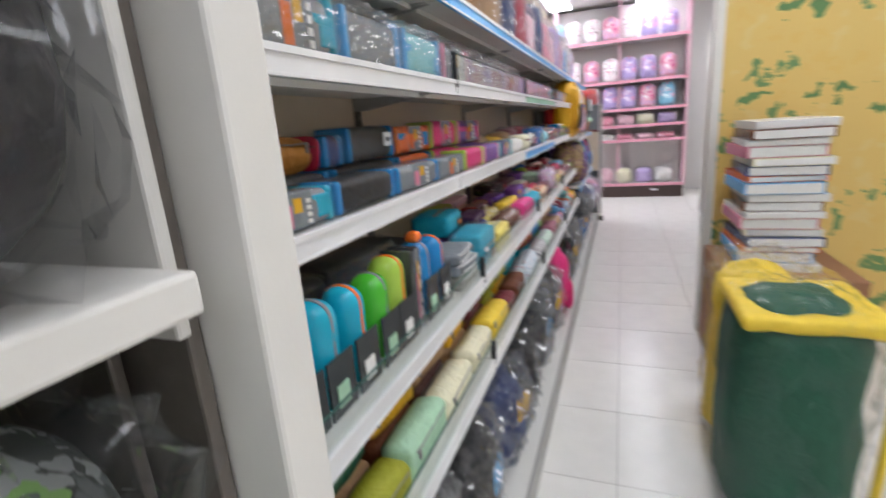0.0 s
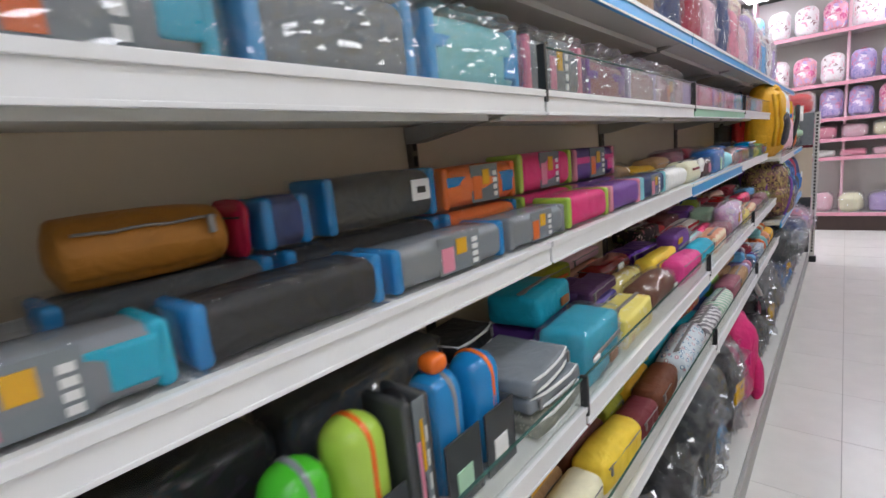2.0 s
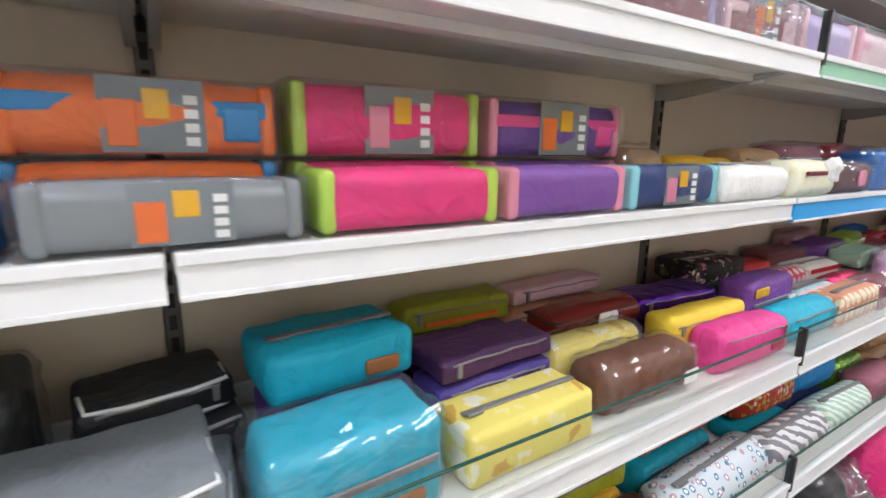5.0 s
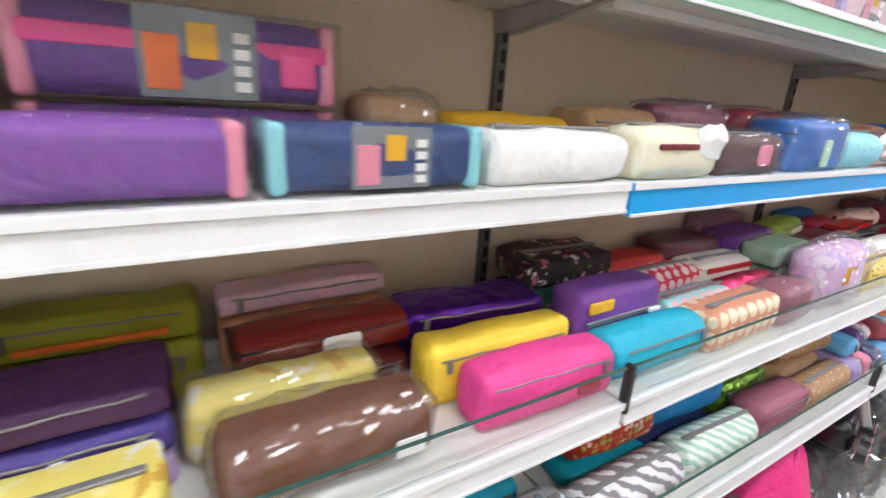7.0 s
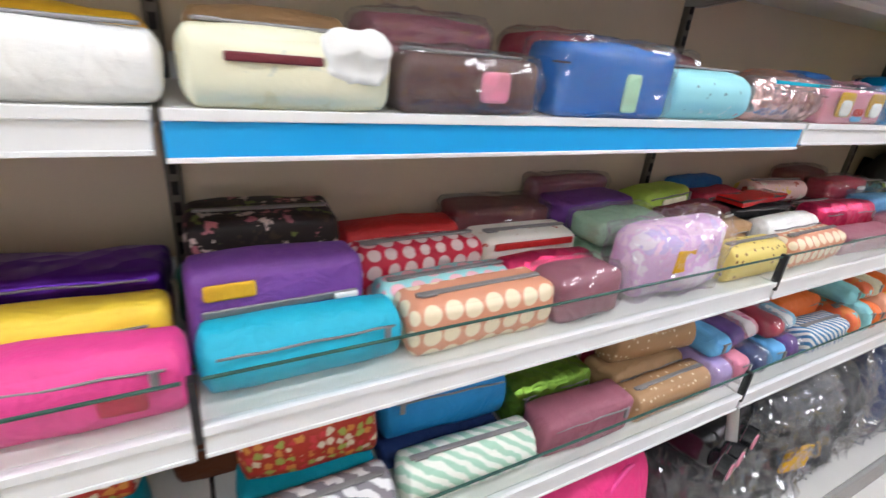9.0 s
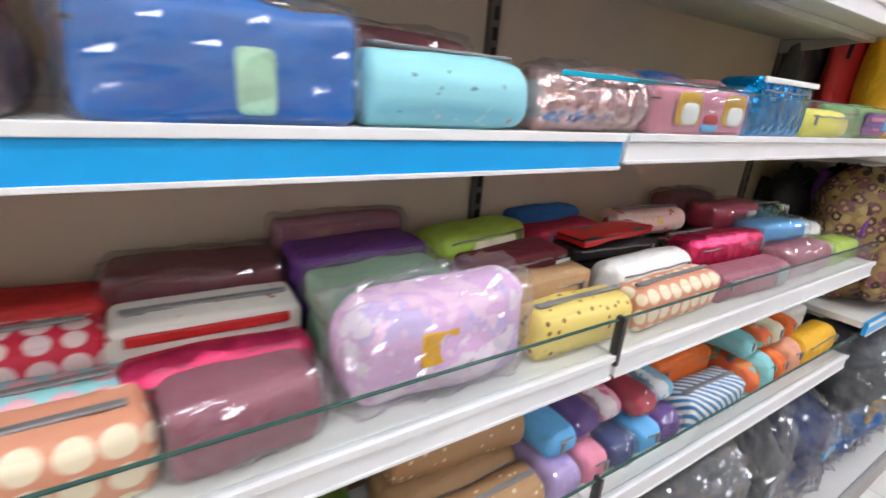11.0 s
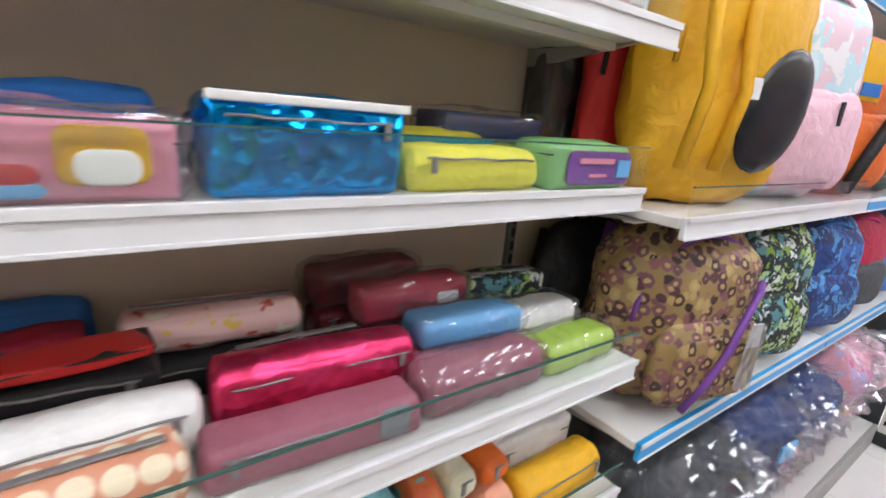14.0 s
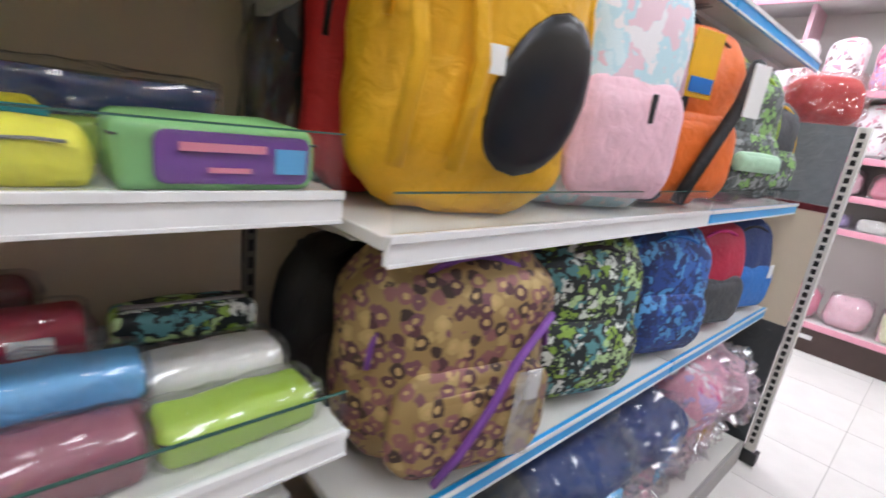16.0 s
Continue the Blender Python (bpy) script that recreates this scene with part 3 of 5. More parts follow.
def boxed_case(x0, x1, yf, z, depth, height, body, rim, card=True, strap="", label="", seed=0):
    """A tube-shaped case in a clear plastic carton with a printed grey card."""
    w = x1 - x0 - 0.004
    t = thing("boxed_pencil_case", pose((x0 + x1) / 2, yf, z), label, "boxed pencil case", "boxed pencil cases")
    i = 0.004
    part("case_body", at(rounded(w - 0.02, depth - 2 * i, height - 2 * i, height * 0.22, 4, 0.003, 0.002, seed), 0, i, i), M[body], t, smooth=True)
    for s in (-1, 1):
        part("rim", at(rounded(0.016, depth - i, height - i, 0.007, 3), s * (w / 2 - 0.013), i / 2, i / 2), M[rim], t, "coloured end rim", True)
    if strap:
        part("strap", at(rounded(w * 0.9, 0.005, 0.017, 0.002, 3), 0, i - 0.002, height * 0.52), M[strap], t, "coloured webbing strap", True)
        part("buckle", at(rounded(0.036, 0.008, 0.034, 0.004, 2), w * 0.34, i - 0.004, height * 0.22), M[strap], t, "plastic buckle", True)
    if card:
        part("card", box(-w * 0.16, w * 0.20, 0.0015, 0.003, 0.006, height - 0.003), M["p_card"], t, "printed grey card")
        part("card_print", at(rounded(w * 0.10, 0.0015, height * 0.55, 0.0007, 2), -w * 0.09, 0.0, height * 0.15), M["p_" + ("orange" if seed % 2 else "rose")], t, "coloured picture on the card")
        part("card_print", at(rounded(w * 0.09, 0.0015, height * 0.36, 0.0007, 2), w * 0.03, 0.0, height * 0.48), M["p_yellow"], t, "coloured picture on the card")
        bm = bmesh.new()
        for k in range(4):
            box_into(bm, w * 0.125, w * 0.175, 0.0, 0.0012, height * (0.16 + 0.17 * k), height * (0.27 + 0.17 * k))
        part("card_lettering", bm, M["paper"], t, "white lettering block")
    part("clear_carton", box(-w / 2, w / 2, -0.001, depth, 0.0005, height, 0.002), M["boxclear"], t, "clear plastic carton")
    return t


def bagged(name, x, y, z, sx, sy, sz, mat, label, category, rz=0, rx=0, seed=0, film="film", lump=0.012, group="bagged stock", fill=0.9):
    """Goods in a loose, creased film bag."""
    t = thing(name, pose(x, y, z, rx, 0, rz), label, category, group)
    part("filling", at(rounded(sx * fill, sy * (fill - 0.04), sz * fill, min(sx, sy, sz) * 0.3, 5, 0.01, lump, seed, 12), 0, sy * 0.07, 0.004), M[mat], t, smooth=True)
    part("film_bag", rounded(sx, sy, sz, min(sx, sy, sz) * 0.26, 17, 0.006, lump, seed + 3, 12, None, lump * 1.1), M[film], t, "clear creased film bag")
    return t


def backpack(x, y, z, w, d, h, body, pocket, trim, label, rz=0, rx=0, ry=0, seed=0, straps=True, film=False, tag=False, group="backpacks", panel="", detail=True, rumple=0.009):
    """A school backpack facing the aisle."""
    t = thing("backpack", pose(x, y, z, rx, ry, rz), label, "backpack", group)
    part("body", rounded(w, d, h, min(w, h) * 0.30, 6, d * 0.10, rumple if detail else 0.003, seed, 13), M[body], t, smooth=True)
    if pocket:
        part("front_pocket", at(rounded(w * 0.74, d * 0.30, h * 0.46, w * 0.14, 4, 0.008, 0.004, seed + 2, 12), 0, -d * 0.20, h * 0.07), M[pocket], t, "bulging zipped front pocket", True)
    arc = [(w * 0.44 * math.cos(a), d * 0.16, h * 0.52 + h * 0.44 * math.sin(a)) for a in [math.pi * k / 14 for k in range(15)]]
    part("zipper", tube(arc, 0.005, 6), M[trim], t, "curved zipper piping", True)
    hand = [(-0.03, d * 0.62, h * 0.97), (-0.026, d * 0.62, h * 1.04), (0, d * 0.62, h * 1.065), (0.026, d * 0.62, h * 1.04), (0.03, d * 0.62, h * 0.97)]
    part("handle", tube(hand, 0.007, 6), M[trim], t, "webbing carry loop", True)
    if panel:
        part("pocket_panel", at(rounded(w * 0.60, 0.012, h * 0.34, 0.03, 3, 0.004), 0, -d * 0.235, h * 0.13), M[panel], t, "printed pocket panel", True)
    if straps:
        for s in (-1, 1):
            pts = [(s * w * 0.26, d * (1.02 + 0.10 * math.sin(math.pi * k / 6)), h * (0.12 + 0.8 * k / 6)) for k in range(7)]
            part("shoulder_strap", tube(pts, 0.014, 6), M[trim], t, "padded shoulder strap", True)
    if tag:
        part("paper_tag", at(rounded(0.024, 0.003, 0.05, 0.001, 2), w * 0.2, -d * 0.27, h * 0.42), M["paper"], t, "white paper tag")
    if film:
        part("film_bag", at(rounded(w * 1.06, d * 1.35, h * 1.05, min(w, h) * 0.24, 12, d * 0.1, 0.006, seed + 4, 12, None, 0.01), 0, -d * 0.26, -0.0), M["film"], t, "clear creased film bag")
    return t


# ---------------------------------------------------------------- the eye-level shelf
FRONT = (
    (-0.98, -0.80, 0.060, "p_navy", "p_green", False, "p_green", "dark case with a green strap in a clear carton"),
    (-0.80, -0.585, 0.060, "p_grey", "p_turquoise", True, "p_turquoise", "grey case with turquoise rims in a clear carton"),
    (-0.585, -0.356, 0.062, "c_black", "p_azure", False, "", "dark grey case with blue rims in a clear carton"),
    (-0.354, -0.098, 0.060, "p_grey", "p_azure", True, "", "grey case with blue rims in a clear carton"),
    (-0.096, 0.115, 0.058, "p_grey", "p_grey", True, "", "grey carded case in a short clear carton"),
    (0.117, 0.337, 0.066, "c_hotpink", "p_lime", False, "", "hot pink case with lime rims in a clear carton"),
    (0.339, 0.556, 0.066, "c_violet", "p_rose", False, "", "violet case with pink rims in a clear carton"),
    (0.558, 0.787, 0.066, "c_navy", "p_aqua", True, "", "navy case with aqua rims in a clear carton"),
)
for k, (x0, x1, hh, body, rim, card, strap, lab) in enumerate(FRONT):
    boxed_case(x0, x1, 0.02, B, 0.085, hh, body, rim, card, strap, lab, k + 1)
for x0, x1, m, r in ((-0.66, -0.43, "c_darkgrey", "p_azure"), (-0.428, -0.128, "c_black", "p_azure"), (-0.126, 0.118, "c_orange", "p_azure"), (0.122, 0.382, "c_hotpink", "p_lime"), (0.386, 0.665, "c_violet", "p_rose")):
    boxed_case(x0, x1, 0.125, B, 0.09, 0.07, m, r, False, "", "cloth tube case in a clear carton, under another", 3)
UP = B + 0.0705
t = boxed_case(-0.36, -0.128, 0.125, UP, 0.09, 0.08, "c_darkgrey", "p_azure", False, "", "dark grey tube case with blue rims and a sticker", 10)
part("sticker", box(0.045, 0.085, -0.0035, -0.0015, 0.03, 0.062), M["paper"], t, "white square barcode sticker")
part("sticker_print", box(0.056, 0.074, -0.005, -0.0037, 0.041, 0.051), M["ink"], t, "black printed code")
boxed_case(-0.45, -0.37, 0.125, UP, 0.09, 0.066, "c_navy", "p_azure", False, "", "navy tube case in a clear carton", 9)
boxed_case(-0.124, 0.118, 0.125, UP, 0.09, 0.076, "c_orange", "p_orange", True, "p_azure", "orange case with a sky-blue strap in a clear carton", 11)
boxed_case(0.122, 0.382, 0.125, UP, 0.09, 0.086, "c_hotpink", "p_lime", True, "", "hot pink case with lime rims and a printed card", 12)
boxed_case(0.386, 0.665, 0.125, UP, 0.09, 0.084, "c_purple", "p_rose", True, "p_pink", "purple case with pink straps in a clear carton", 13)
t = case(-0.64, -0.475, 0.13, UP, 0.07, 0.066, "c_amber", "amber-brown translucent tube case lying at the back", r=0.031)
case(-0.472, -0.453, 0.132, UP, 0.066, 0.062, "p_crimson", "narrow dark red boxed case at the back", r=0.01)
case(0.79, 1.012, 0.02, B, 0.08, 0.060, "c_white", "plain white soft pencil case", r=0.02, zipper="top")
case(0.80, 1.00, 0.115, B, 0.09, 0.072, "c_gold", "mustard pencil case behind a white one", r=0.02)
case(0.69, 0.795, 0.13, B, 0.08, 0.085, "c_tan", "brown and beige case in film", r=0.02, film=True)
case(1.02, 1.216, 0.015, B, 0.085, 0.068, "x_creamprint", "cream printed pencil case with a brown zipper", r=0.018, patch=(-0.1, 0.62, 0.085, 0.008, "c_maroon"))
t = case(1.03, 1.2, 0.125, B, 0.06, 0.05, "c_cream", "cream soft pencil case behind a printed one")
part("paper_note", at(rounded(0.07, 0.012, 0.05, 0.02, 6, 0, 0.006, 3, 60), 0.06, -0.119, 0.028), M["paper"], t, "crumpled white paper note", True)
case(1.222, 1.41, 0.02, B, 0.085, 0.060, "c_darkbrown", "dark brown pencil case with a pink flower badge", zipper="top", patch=(0.12, 0.25, 0.04, 0.034, "c_rose"), film=True)
case(1.44, 1.645, 0.02, B, 0.085, 0.090, "p_blue", "clear blue plastic pencil box", r=0.012, film=True, patch=(0.08, 0.1, 0.03, 0.05, "c_mint"))
case(1.65, 1.852, 0.02, B, 0.08, 0.070, "x_turqprint", "pale turquoise printed soft pencil case", r=0.026, zipper="top")
case(1.86, 2.072, 0.015, B, 0.075, 0.072, "f_irid", "iridescent see-through pencil case with a teal rim", r=0.034, film=True, patch=(0.0, 0.88, 0.17, 0.006, "p_turquoise"))
t = case(2.078, 2.325, 0.02, B, 0.075, 0.066, "p_rose", "pink plastic pencil box with printed badges", r=0.008, patch=(-0.22, 0.22, 0.06, 0.046, "p_gold"), film=True)
for px, pm, pw, ph, py in ((-0.054, "p_white", 0.042, 0.030, -0.0105), (0.068, "p_gold", 0.062, 0.046, -0.008), (0.07, "p_white", 0.044, 0.028, -0.0105), (0.008, "p_red", 0.04, 0.016, -0.008), (0.008, "p_sky", 0.046, 0.012, -0.0075)):
    part("badge", at(rounded(pw, 0.005, ph, 0.012, 3), px, py, 0.016 if pm != "p_sky" else 0.006), M[pm], t, "round printed badge", True)
case(2.338, 2.545, 0.02, B, 0.07, 0.094, "f_blue", "blue sequin pencil pouch with a white zipper", r=0.012, patch=(0.0, 0.93, 0.2, 0.009, "paper"))
case(2.552, 2.765, 0.02, B, 0.08, 0.052, "c_lemon", "lemon yellow soft pencil case", r=0.022)
case(2.56, 2.74, 0.105, B, 0.08, 0.066, "c_lemon", "lemon yellow case with a teal zipper", r=0.018, patch=(0.0, 0.8, 0.18, 0.01, "c_teal"))
t = case(2.772, 2.968, 0.015, B, 0.08, 0.068, "p_leaf", "leaf green pencil tin with a purple printed front", r=0.012, patch=(0.05, 0.12, 0.15, 0.05, "p_violet"))
part("print", box(-0.045, 0.035, -0.0115, -0.0095, 0.040, 0.048), M["p_rose"], t, "pink lettering bar")
part("print", box(-0.02, 0.02, -0.0115, -0.0095, 0.020, 0.025), M["p_rose"], t, "pink lettering bar")
part("print", box(0.045, 0.078, -0.0115, -0.0095, 0.020, 0.046), M["p_sky"], t, "blue square picture")
case(2.70, 2.90, 0.16, B, 0.09, 0.05, "p_lime", "pale green pencil box at the back", r=0.008)
case(2.69, 2.91, 0.16, B + 0.0505, 0.09, 0.045, "p_navy", "dark printed pencil box stacked at the back", r=0.008, film=True)
for x0, x1, m, hh in ((1.03, 1.20, "c_tan", 0.088), (1.22, 1.40, "c_dusty", 0.10), (1.46, 1.62, "c_crimson", 0.10), (1.64, 1.84, "c_maroon", 0.095), (1.88, 2.04, "c_black", 0.06), (2.09, 2.18, "c_peach", 0.085), (2.19, 2.32, "c_blue", 0.088), (2.34, 2.5, "c_black", 0.07)):
    case(x0, x1, 0.12, B, 0.09, hh, m, "soft pencil case in the rear row", film=hh > 0.09, r=0.02)

# ---------------------------------------------------------------- the shelf under it
def stack(x0, x1, yf, depth, base, rows):
    """Cases laid on one another: height, material, label and extras of each."""
    z = base
    for k, (hh, m, lab, *more) in enumerate(rows):
        extra = dict(rz=5.5 * math.sin(z * 91 + x0 * 37)) if k and x1 - x0 > 0.1 else {}
        case(x0, x1, yf, z, depth, hh, m, lab, **(extra | (more[0] if more else {})))
        z += hh + 0.0095
    return z


HANDLES = [(-0.935, "p_pink"), (-0.855, "p_turquoise"), (-0.77, "p_turquoise"), (-0.69, "p_turquoise"), (-0.605, "p_turquoise"), (-0.515, "p_green"), (-0.44, "p_lime"), (-0.30, "p_azure"), (-0.215, "p_azure")]
for k, (x, m) in enumerate(HANDLES):
    t = thing("water_bottle", pose(x, -0.015, C), "upright rounded plastic bottle in a dark printed carton", "water bottle", "bottles in cartons")
    part("body", at(rounded(0.068, 0.07, 0.186 - 0.006 * (k % 3), 0.032, 4, 0.0, 0.002, k), 0, 0.004, 0.001), M[m], t, smooth=True)
    part("stripe", at(rounded(0.010, 0.0715, 0.1875 - 0.006 * (k % 3), 0.0325, 4, end=0.002), 0.0, 0.0033, 0.001), M["p_grey" if k % 2 else "p_orange"], t, "coloured edge stripe", True)
    if m == "p_azure" and x < -0.25:
        part("cap", at(rounded(0.034, 0.034, 0.026, 0.012, 3), 0, 0.02, 0.178), M["p_orange"], t, "orange drinking cap", True)
    part("carton", box(-0.036, 0.036, -0.003, 0.0, 0.004, 0.10), M["p_darkgrey"], t, "dark printed carton front")
    part("print", box(-0.02, 0.012, -0.0055, -0.0035, 0.02, 0.055), M["p_mint" if k % 2 else "paper"], t, "pale print on the carton")
boxed_case(-0.40, -0.34, -0.015, C, 0.08, 0.185, "p_black", "p_darkgrey", True, "", "tall dark printed carton", 4)
def piped(x0, x1, yf, z, depth, height, mat, label, rz):
    """A flat soft case with pale piping along its front edges."""
    t = case(x0, x1, yf, z, depth, height, mat, label, rz=rz)
    a = (x1 - x0) / 2 - 0.012
    for h in (0.12, 0.9):
        pts = [(-a - 0.004, depth * 0.5, height * h), (-a, 0.004, height * h), (-a * 0.5, -0.003, height * h), (0, -0.004, height * h), (a * 0.5, -0.003, height * h), (a, 0.004, height * h), (a + 0.004, depth * 0.5, height * h)]
        part("piping", tube(pts, 0.0026, 6), M["paper"], t, "white piping", True)
    return t


piped(-0.14, 0.045, -0.03, C, 0.15, 0.034, "x_greydots", "grey soft case with small dots and white piping", 3)
piped(-0.14, 0.035, -0.025, C + 0.041, 0.15, 0.026, "c_grey", "grey soft case with white piping", -3)
piped(-0.145, 0.03, -0.02, C + 0.074, 0.15, 0.026, "c_grey", "grey soft case with white piping", 5)
piped(-0.11, 0.07, 0.155, C, 0.1, 0.06, "c_darkgrey", "dark grey soft case with white piping", 4)
piped(-0.10, 0.06, 0.16, C + 0.068, 0.1, 0.04, "c_black", "black soft case with white piping", 8)
for x0, m in ((-0.95, "c_black"), (-0.7, "c_black"), (-0.45, "c_darkgrey"), (-0.37, "c_black")):
    case(x0, x0 + 0.23, 0.15, C, 0.11, 0.15, m, "black soft case standing at the back", r=0.02, film=True)

PATCH = dict(patch=(0.22, 0.25, 0.045, 0.02, "leather"))
case(0.05, 0.232, -0.03, C, 0.10, 0.108, "c_turquoise", "turquoise soft pencil case with a leather patch in film", rz=3, r=0.014, zipper="front_left", patch=(0.22, 0.12, 0.048, 0.022, "leather"), film=True)
stack(0.075, 0.262, 0.085, 0.12, C, [(0.085, "c_purple", "dark purple soft pencil case"), (0.062, "c_turquoise", "turquoise soft pencil case with a black zipper", PATCH | dict(zipper="top"))])
case(0.258, 0.468, -0.03, C, 0.085, 0.07, "x_bear", "yellow printed pencil box", r=0.008)
stack(0.272, 0.476, 0.06, 0.075, C, [(0.03, "c_lilac", "lilac soft pencil case"), (0.036, "c_indigo", "indigo soft pencil case with a pearl button", dict(rz=2, patch=(0.06, 0.5, 0.012, 0.010, "paper"))), (0.03, "c_plum", "dark plum soft pencil case", dict(rz=3))])
stack(0.275, 0.48, 0.14, 0.06, C, [(0.05, "c_maroon", "dark soft pencil case"), (0.035, "c_plum", "dark plum soft pencil case", dict(rz=2))])
stack(0.30, 0.515, 0.21, 0.07, C, [(0.075, "c_olive", "olive green soft case"), (0.045, "c_olive", "olive green soft case with an orange stripe", dict(patch=(0, 0.3, 0.14, 0.008, "c_orange")))])
case(0.50, 0.725, -0.015, C, 0.08, 0.072, "c_brown", "brown leather-look pencil case in film", r=0.026, film=True, tag=True)
case(0.48, 0.69, 0.07, C, 0.05, 0.085, "x_bear", "yellow printed pencil case in film", r=0.02, film=True)
stack(0.535, 0.765, 0.125, 0.08, C, [(0.045, "c_oxblood", "dark red case"), (0.05, "p_oxblood", "glossy dark red tube case with a white printed badge", dict(r=0.024, patch=(0.05, 0.15, 0.05, 0.035, "paper")))])
stack(0.53, 0.77, 0.225, 0.06, C, [(0.085, "c_peach", "peach soft case"), (0.03, "c_palepink", "pale pink soft case")])
case(0.775, 1.0, -0.025, C, 0.065, 0.078, "c_pink", "bright pink soft pencil case with a brown patch", r=0.02, patch=(0.25, 0.3, 0.04, 0.022, "c_crimson"))
case(0.745, 0.985, 0.048, C, 0.06, 0.086, "c_sun", "yellow soft pencil case", r=0.014)
stack(0.75, 0.985, 0.115, 0.09, C, [(0.05, "f_purple", "shiny purple pencil case"), (0.04, "f_purple", "shiny purple pencil case")])
case(1.003, 1.232, -0.025, C, 0.075, 0.072, "c_turquoise", "turquoise soft tube pencil case", r=0.034)
case(1.236, 1.462, -0.025, C, 0.07, 0.07, "x_peachdots", "peach pencil case with cream dots", r=0.012)
case(1.466, 1.60, -0.025, C, 0.07, 0.072, "c_dusty", "dusty pink pencil case in film", r=0.012, film=True)
case(1.0, 1.205, 0.055, C, 0.065, 0.115, "c_violet", "purple soft case with a gold patch", rz=1.5, r=0.014, zipper="front", patch=(-0.28, 0.72, 0.055, 0.02, "c_gold"))
case(0.99, 1.19, 0.128, C, 0.032, 0.085, "c_forest", "dark green printed case", rz=-2)
stack(1.0, 1.205, 0.165, 0.11, C, [(0.07, "x_floral", "black floral pencil case"), (0.05, "x_floral", "black floral pencil case")])
case(1.225, 1.45, 0.05, C, 0.06, 0.06, "x_aquadots", "aqua pencil case with pink dots", r=0.016)
case(1.21, 1.43, 0.115, C, 0.07, 0.085, "x_reddots", "red pencil case with white dots", r=0.022)
case(1.215, 1.43, 0.20, C, 0.07, 0.085, "c_red", "plain red soft case at the back", r=0.014)
case(1.43, 1.62, 0.05, C, 0.06, 0.066, "f_pink", "magenta glossy tube case", r=0.028)
case(1.425, 1.62, 0.115, C, 0.075, 0.082, "x_cherry", "white printed case with a red edge", r=0.01, patch=(0, 0.8, 0.16, 0.012, "c_red"))
stack(1.42, 1.62, 0.20, 0.08, C, [(0.05, "c_maroon", "dark maroon soft case"), (0.045, "c_maroon", "dark case in film", dict(film=True))])
t = bagged("bagged_plush_case", 1.74, -0.03, C, 0.25, 0.09, 0.135, "x_plush", "lilac fluffy case with a yellow moon in film", "plush case", seed=8, lump=0.01)
part("moon", at(rounded(0.045, 0.006, 0.04, 0.003, 3), -0.02, -0.004, 0.055), M["p_yellow"], t, "yellow moon badge", True)
stack(1.63, 1.81, 0.075, 0.08, C, [(0.055, "c_mint", "mint green case"), (0.045, "c_mint", "mint green case in film", dict(film=True))])
stack(1.63, 1.83, 0.165, 0.09, C, [(0.06, "c_purple", "purple soft case"), (0.045, "c_violet", "dark purple soft case")])
case(1.62, 1.83, 0.255, C, 0.04, 0.135, "c_dusty", "dusky soft case in film", film=True)
case(1.872, 2.068, -0.025, C, 0.065, 0.068, "x_leopard", "yellow case with brown spots", r=0.02)
case(1.87, 2.05, 0.045, C, 0.045, 0.085, "c_tan", "light brown cardboard case", r=0.006)
stack(1.86, 2.06, 0.095, 0.075, C, [(0.045, "c_maroon", "maroon soft case"), (0.045, "c_maroon", "maroon soft case with a white tag", dict(tag=True))])
stack(1.84, 2.05, 0.18, 0.08, C, [(0.055, "c_crimson", "dark red soft case"), (0.055, "c_lime", "green avocado-shaped case with a cream face", dict(r=0.026, rz=10, patch=(0.05, 0.2, 0.10, 0.03, "c_cream")))])
case(2.074, 2.31, -0.025, C, 0.06, 0.066, "x_peachdots", "peach pencil case with cream dots", r=0.016)
case(2.10, 2.335, 0.042, C, 0.06, 0.078, "c_white", "white pencil case with a black drawing", r=0.024, patch=(-0.1, 0.3, 0.11, 0.006, "c_black"))
stack(2.08, 2.30, 0.11, 0.06, C, [(0.055, "c_black", "black soft case"), (0.022, "c_black", "flat black case"), (0.014, "p_red", "flat red folder case")])
stack(2.05, 2.24, 0.18, 0.06, C, [(0.055, "c_maroon", "maroon soft case"), (0.04, "c_crimson", "crimson soft case", dict(rz=4))])
case(2.06, 2.24, 0.25, C, 0.045, 0.12, "c_blue", "steel blue soft case at the back")
case(2.315, 2.565, -0.025, C, 0.062, 0.052, "c_dusty", "dusty maroon pencil case with a round tag", r=0.014, patch=(0.32, 0.25, 0.04, 0.04, "p_grey"))
case(2.34, 2.60, 0.045, C, 0.065, 0.092, "f_pink", "shiny magenta soft pencil case", r=0.022)
stack(2.26, 2.48, 0.165, 0.07, C, [(0.055, "c_black", "black printed case"), (0.055, "x_sushi", "pale pink printed tube case", dict(r=0.026))])
case(2.37, 2.56, 0.115, C, 0.05, 0.072, "x_floral", "black case with white stars", r=0.014)
case(2.572, 2.79, -0.025, C, 0.065, 0.066, "c_dusty", "rose pencil case in shiny film", r=0.02, film=True)
stack(2.61, 2.80, 0.05, 0.07, C, [(0.045, "c_rose", "rose soft case in film", dict(film=True)), (0.04, "c_sky", "sky blue soft case in film", dict(film=True))])
stack(2.56, 2.76, 0.14, 0.07, C, [(0.055, "c_maroon", "maroon soft case in film", dict(film=True)), (0.055, "c_crimson", "wine red soft case in film", dict(film=True, patch=(0.25, 0.4, 0.04, 0.02, "paper")))])
